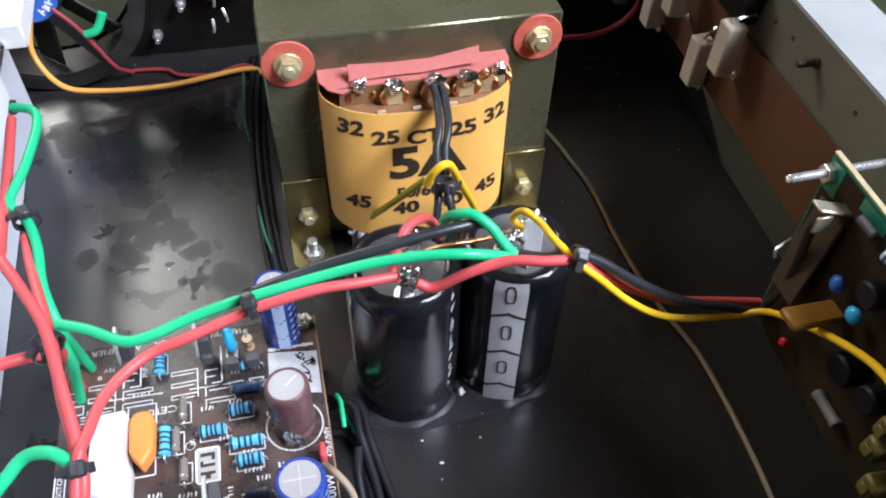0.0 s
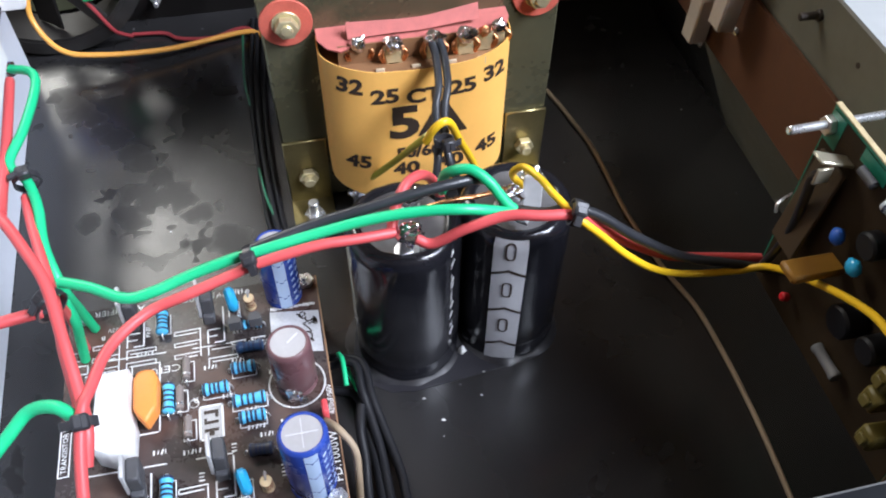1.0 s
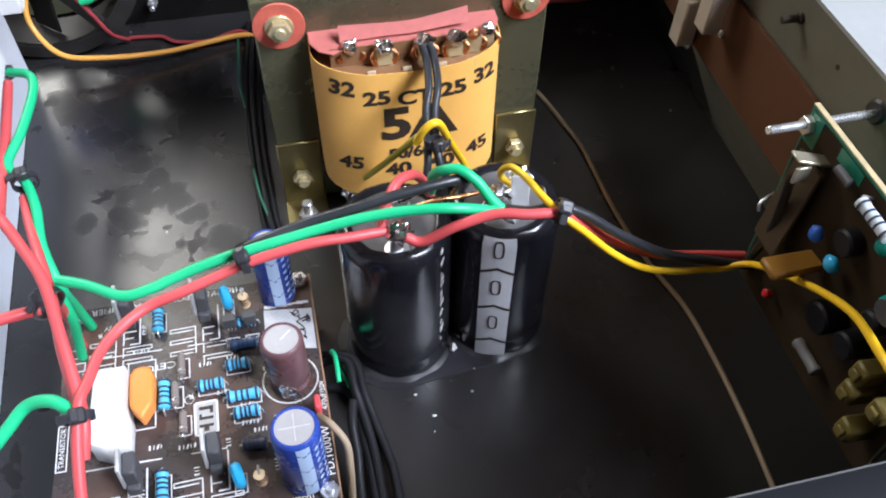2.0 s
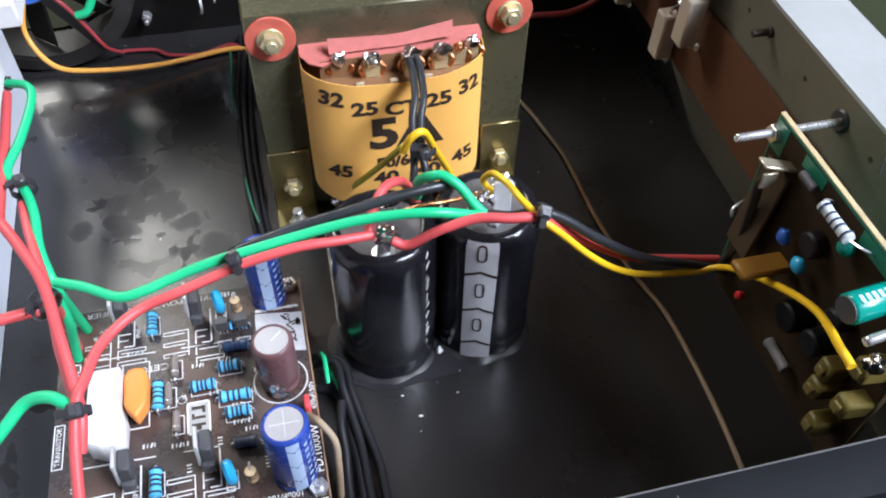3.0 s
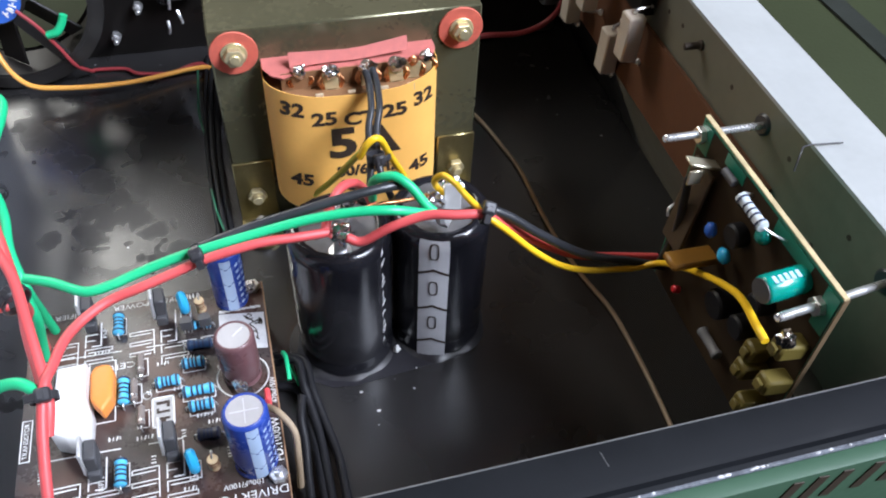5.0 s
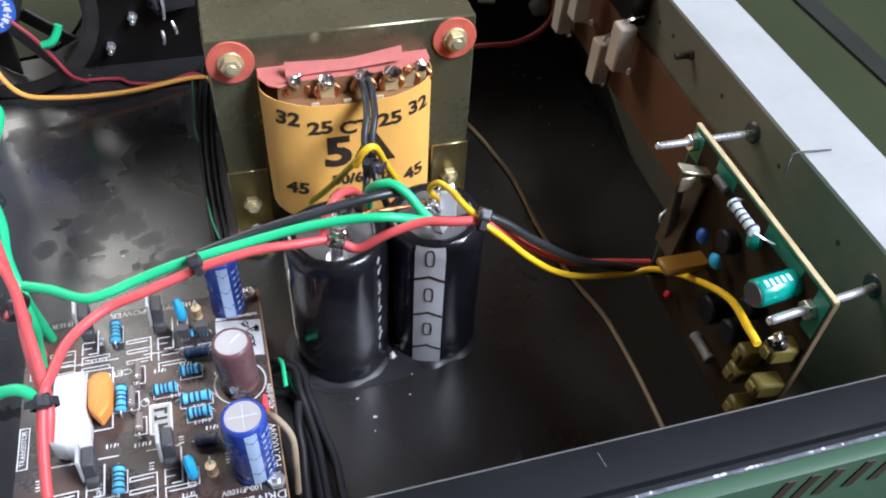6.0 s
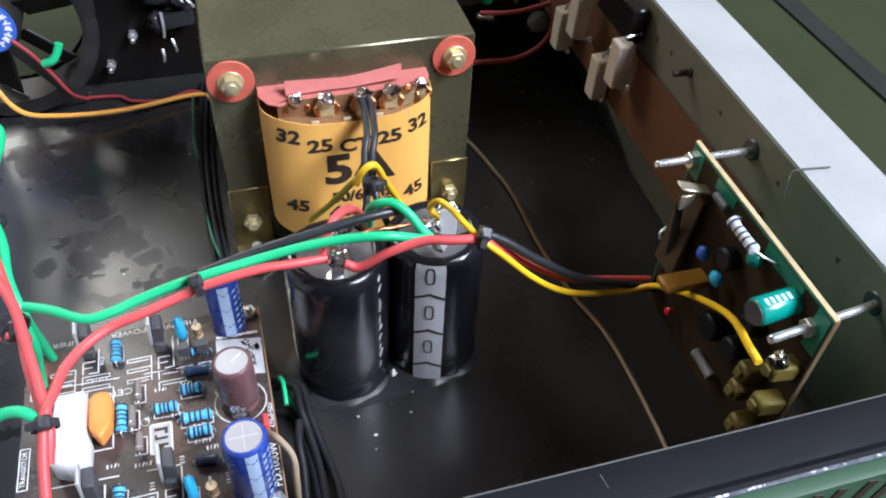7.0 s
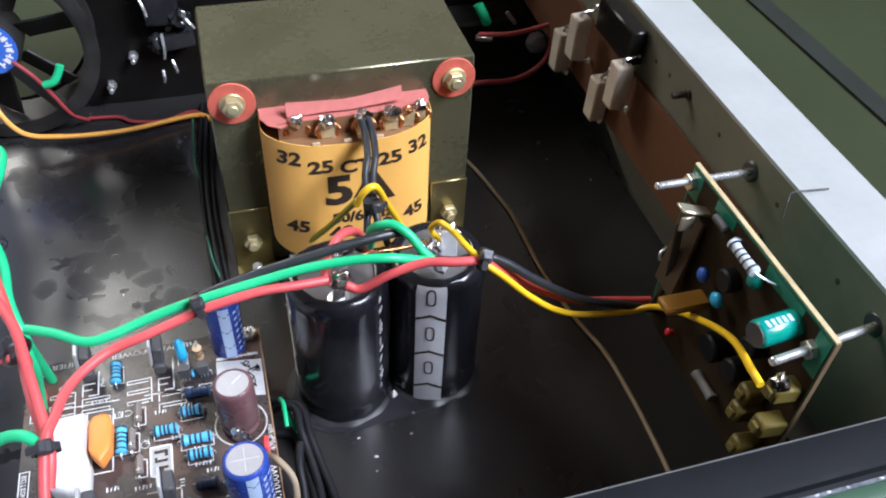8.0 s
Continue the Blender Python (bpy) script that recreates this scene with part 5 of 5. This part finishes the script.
# ---- brown board with cement resistors ----
spk = thing("resistor_board", "brown hardboard circuit panel fixed inside the case side, carrying cement resistors", "circuit board")
part("board", Shape().plate([(0, 0), (270, 0), (270, 38), (0, 38)], 1.8, pose(181.0, 228, 60, 90, 0, 89.3)), WOOD, spk)
for yy, zz, hx in ((337, 95, 8), (359, 73, 5), (383, 94, 9), (406, 73, 6)):
    c_ = part("cement_resistor", Shape().box((182 - hx, yy, zz), (8.2, 9, 23), (2, 0, 3), b=0.8), BEIGE_CER, spk, "beige cement resistor standing off the panel")
    for k in (-1, 1):
        part("lead", Shape().tube([(182 - hx, yy, zz + 11 * k), (182 - hx, yy - k, zz + 13.5 * k), (182.5, yy, zz + 15 * k)], 0.8, 6).blob((181.5, yy, zz + 15 * k), (1.4, 1.4, 1.8), 0.6, 1, k), STEEL, c_)
part("screw", Shape().rod((177, 298, 114), (185.5, 297, 114.5), 1.5, 12, b=0.3).rod((183, 297, 114.4), (185.4, 297, 114.5), 2.2, 12, b=0.3), mat("rusty_dark_steel", (0.035, 0.024, 0.016), 0.6, var=0.2), spk, "dark rusty screw")
part("relay", Shape().box((179.5, 354, 113), (8, 36, 17), b=0.8), BLACK_PAINT, spk, "black relay block")

# ---- fan, screws and fittings at the back ----
fan = thing("fan", "black cooling fan with a blue hub sticker, inside the back panel", "fan")
FM = pose(-123, 503, 59.5, 90, 0, -4) @ Matrix.Scale(1.33, 4)
part("shroud", Shape().lathe([(37, -9), (40.5, -9), (40.5, 9), (37, 9), (37, -9)], FM, 56, cap=False), FAN_BLK, fan)
part("flange", Shape().lathe([(38.4, 8.2), (43.5, 8.2), (43.5, 9.4), (38.4, 9.4), (38.4, 8.2)], FM, 56, cap=False), FAN_BLK, fan)
hub = part("hub", Shape().lathe([(12.4, -8), (13.4, 7), (12.6, 8.6)], FM, 36), FAN_BLK, fan)
part("sticker", Shape().lathe([(12.0, 8.65), (12.0, 8.9)], FM, 36), STICKER, hub, "round blue sticker")
for k in range(7):
    a_ = 0.30 * k - 1.1
    part("print", moved(Shape().box((9.0 * math.cos(a_), 9.0 * math.sin(a_), 8.95), (3.0, 0.8, 0.2), (0, 0, math.degrees(a_))).box((9.0 * math.cos(a_ + 0.1), 9.0 * math.sin(a_ + 0.1), 8.95), (0.8 + 1.4 * (k % 2), 1.2, 0.2), (0, 0, math.degrees(a_))), FM), WHITE_INK, hub)
for k in range(7):
    part("blade", moved(Shape().box((24.5, 0, -1), (23, 14, 1.2), (38, 0, 0), b=0.4), FM @ pose(0, 0, 0, 0, 0, k * 360 / 7 + 10)), FAN_BLK, fan)
for k in range(3):
    part("strut", moved(Shape().box((25, 0, 7.2), (25.5, 5.5, 2.4), b=0.6), FM @ pose(0, 0, 0, 0, 0, k * 120 + 305)), FAN_BLK, fan)
wire("green_wire", [(-100, 487, 36), (-95, 486, 38), (-91.5, 487, 42), (-89, 488, 47)], 2.3, GREEN_W, "short green wire end by the fan")
for sx_, sz in ((-69, 14.5), (-52.5, 33), (-29, 47)):
    sc = thing("screw", "bright screw end with nut on the black back panel", "screw", "back panel screws")
    part("shank", Shape().rod((sx_, 506, sz), (sx_, 517, sz), 1.5, 12, b=0.3), STEEL, sc)
    part("nut", Shape().hexnut((sx_, 511, sz), (sx_, 515.8, sz), 2.9), STEEL, sc)
hold = thing("rectifier", "black rectifier block with wire tags on the back panel", "rectifier")
part("body", Shape().box((-31, 510, 70), (20, 11, 30), (0, 4, 6), b=3, seg=3).blob((-22, 507, 58), (6, 5, 7), 0.5, 3, 2), SLEEVE, hold)
part("clamp", Shape().box((-25, 509, 45), (20, 12, 9), (0, -8, 0), b=1.5, seg=2).blob((-37, 508, 43), (5, 6, 6), 0.4, 3, 6), SLEEVE, hold)
for x0, z0, x1, z1 in ((-33, 52, -34, 36), (-36.5, 28, -37, 20), (-30, 34, -28.5, 26), (-41, 74, -39, 64), (-18, 60, -14, 54)):
    part("wire_end", Shape().tube([(x0, 503, z0), ((x0 + x1) / 2 + 0.6, 501, (z0 + z1) / 2), (x1, 502, z1)], 0.9, 8, 3), STEEL, hold, "bright bare wire end")
part("solder_joint", Shape().blob((-19, 501, 63), (2.2, 2, 2.4), 0.7, 2, 5), SOLDER, hold)

# ---- parts on the heatsink side ----
mod = thing("output_module", "black soldered output board with white power resistors on the heatsink plate", "circuit board")
part("board", Shape().box((-118, 405, 92), (3, 60, 30), (0, 0, 2), b=0.3), PCB_DARK, mod)
rnd = random.Random(7)
for k in range(14):
    part("solder_joint", Shape().blob((-116, 380 + rnd.uniform(0, 50), 80 + rnd.uniform(0, 24)), (1.2, 2.0, 2.0), 0.4, 1, k), SOLDER, mod)
for yy, zz, xx in ((434, 84, -113), (352, 90, -112)):
    part("power_resistor", Shape().box((xx, yy, zz), (12, 40, 12), (0, 0, 2), b=0.8), WHITE_CER, mod, "white ceramic power resistor")
part("solder_joint", Shape().blob((-111, 378, 75), (3.5, 3.5, 3.5), 0.5, 2, 3), SOLDER, mod)

wire("red_wire", [(118, 445, 30), (144, 445, 31.5), (164, 445, 30.5), (179, 445, 35.5), (187, 444, 46), (188, 443, 59), (193, 441, 73), (186, 446, 92)], 1.7, DULL_RED, "dark red wire looping behind the transformer")
wire("red_wire", [(190, 442, 69), (176, 445, 64), (162, 447, 61), (146, 455, 58)], 1.4, DULL_RED, "dark red wire behind the transformer")
sk = thing("socket", "dark plastic terminal block with wire ends behind the transformer", "terminal block")
part("body", Shape().box((170, 500, 24), (70, 26, 47.6), (0, 0, 3), b=2), FAN_BLK, sk)
part("wire_end", Shape().tube([(150, 472, 68), (153, 470, 62), (156, 471, 56)], 3.0, 10, 4), GREEN_W, sk, "bright green wire end")
part("blade_tag", Shape().box((171, 470, 58), (2.4, 1.2, 11), (0, -38, 0), b=0.3), STEEL, sk)
part("wire_end", Shape().rod((199, 470, 58), (198, 472, 74), 2.6, 12, b=0.5), BLUE_DISC, sk, "blue sleeved wire end")
part("cap_nut", Shape().blob((190, 468, 40), (8, 5, 7), 0.25, 3, 3), mat("dusty_grey_plastic", (0.20, 0.20, 0.21), 0.5, dust=0.2), sk, "dusty grey plastic lump")
part("pin", Shape().rod((150, 472, 46), (160, 470, 45), 2.0, 10, b=0.4), STEEL, sk)
wire("stray_wire", [(173, 212.5, 122), (175.5, 215.5, 126.6), (179, 218.4, 126.8), (187, 218.2, 126.6), (193, 217.8, 126.4)], 0.3, TIE, "thin dark stray wire lying over the pale case edge")

for gx, gy, s_ in ((34.9, 229.4, 0.9), (29.4, 240.0, 0.7), (51.8, 236.8, 0.5), (55.1, 246.8, 0.5), (33.6, 222.7, 0.4), (-65.6, 347.4, 0.5)):
    solid("solder_crumb", Shape().blob((gx, gy, 0.3), (s_, s_ * 0.7, 0.4), 0.5, 1, int(gx)), WHITE_CER, "tiny pale crumb lying on the dusty case base", "crumb", "crumbs on the base")
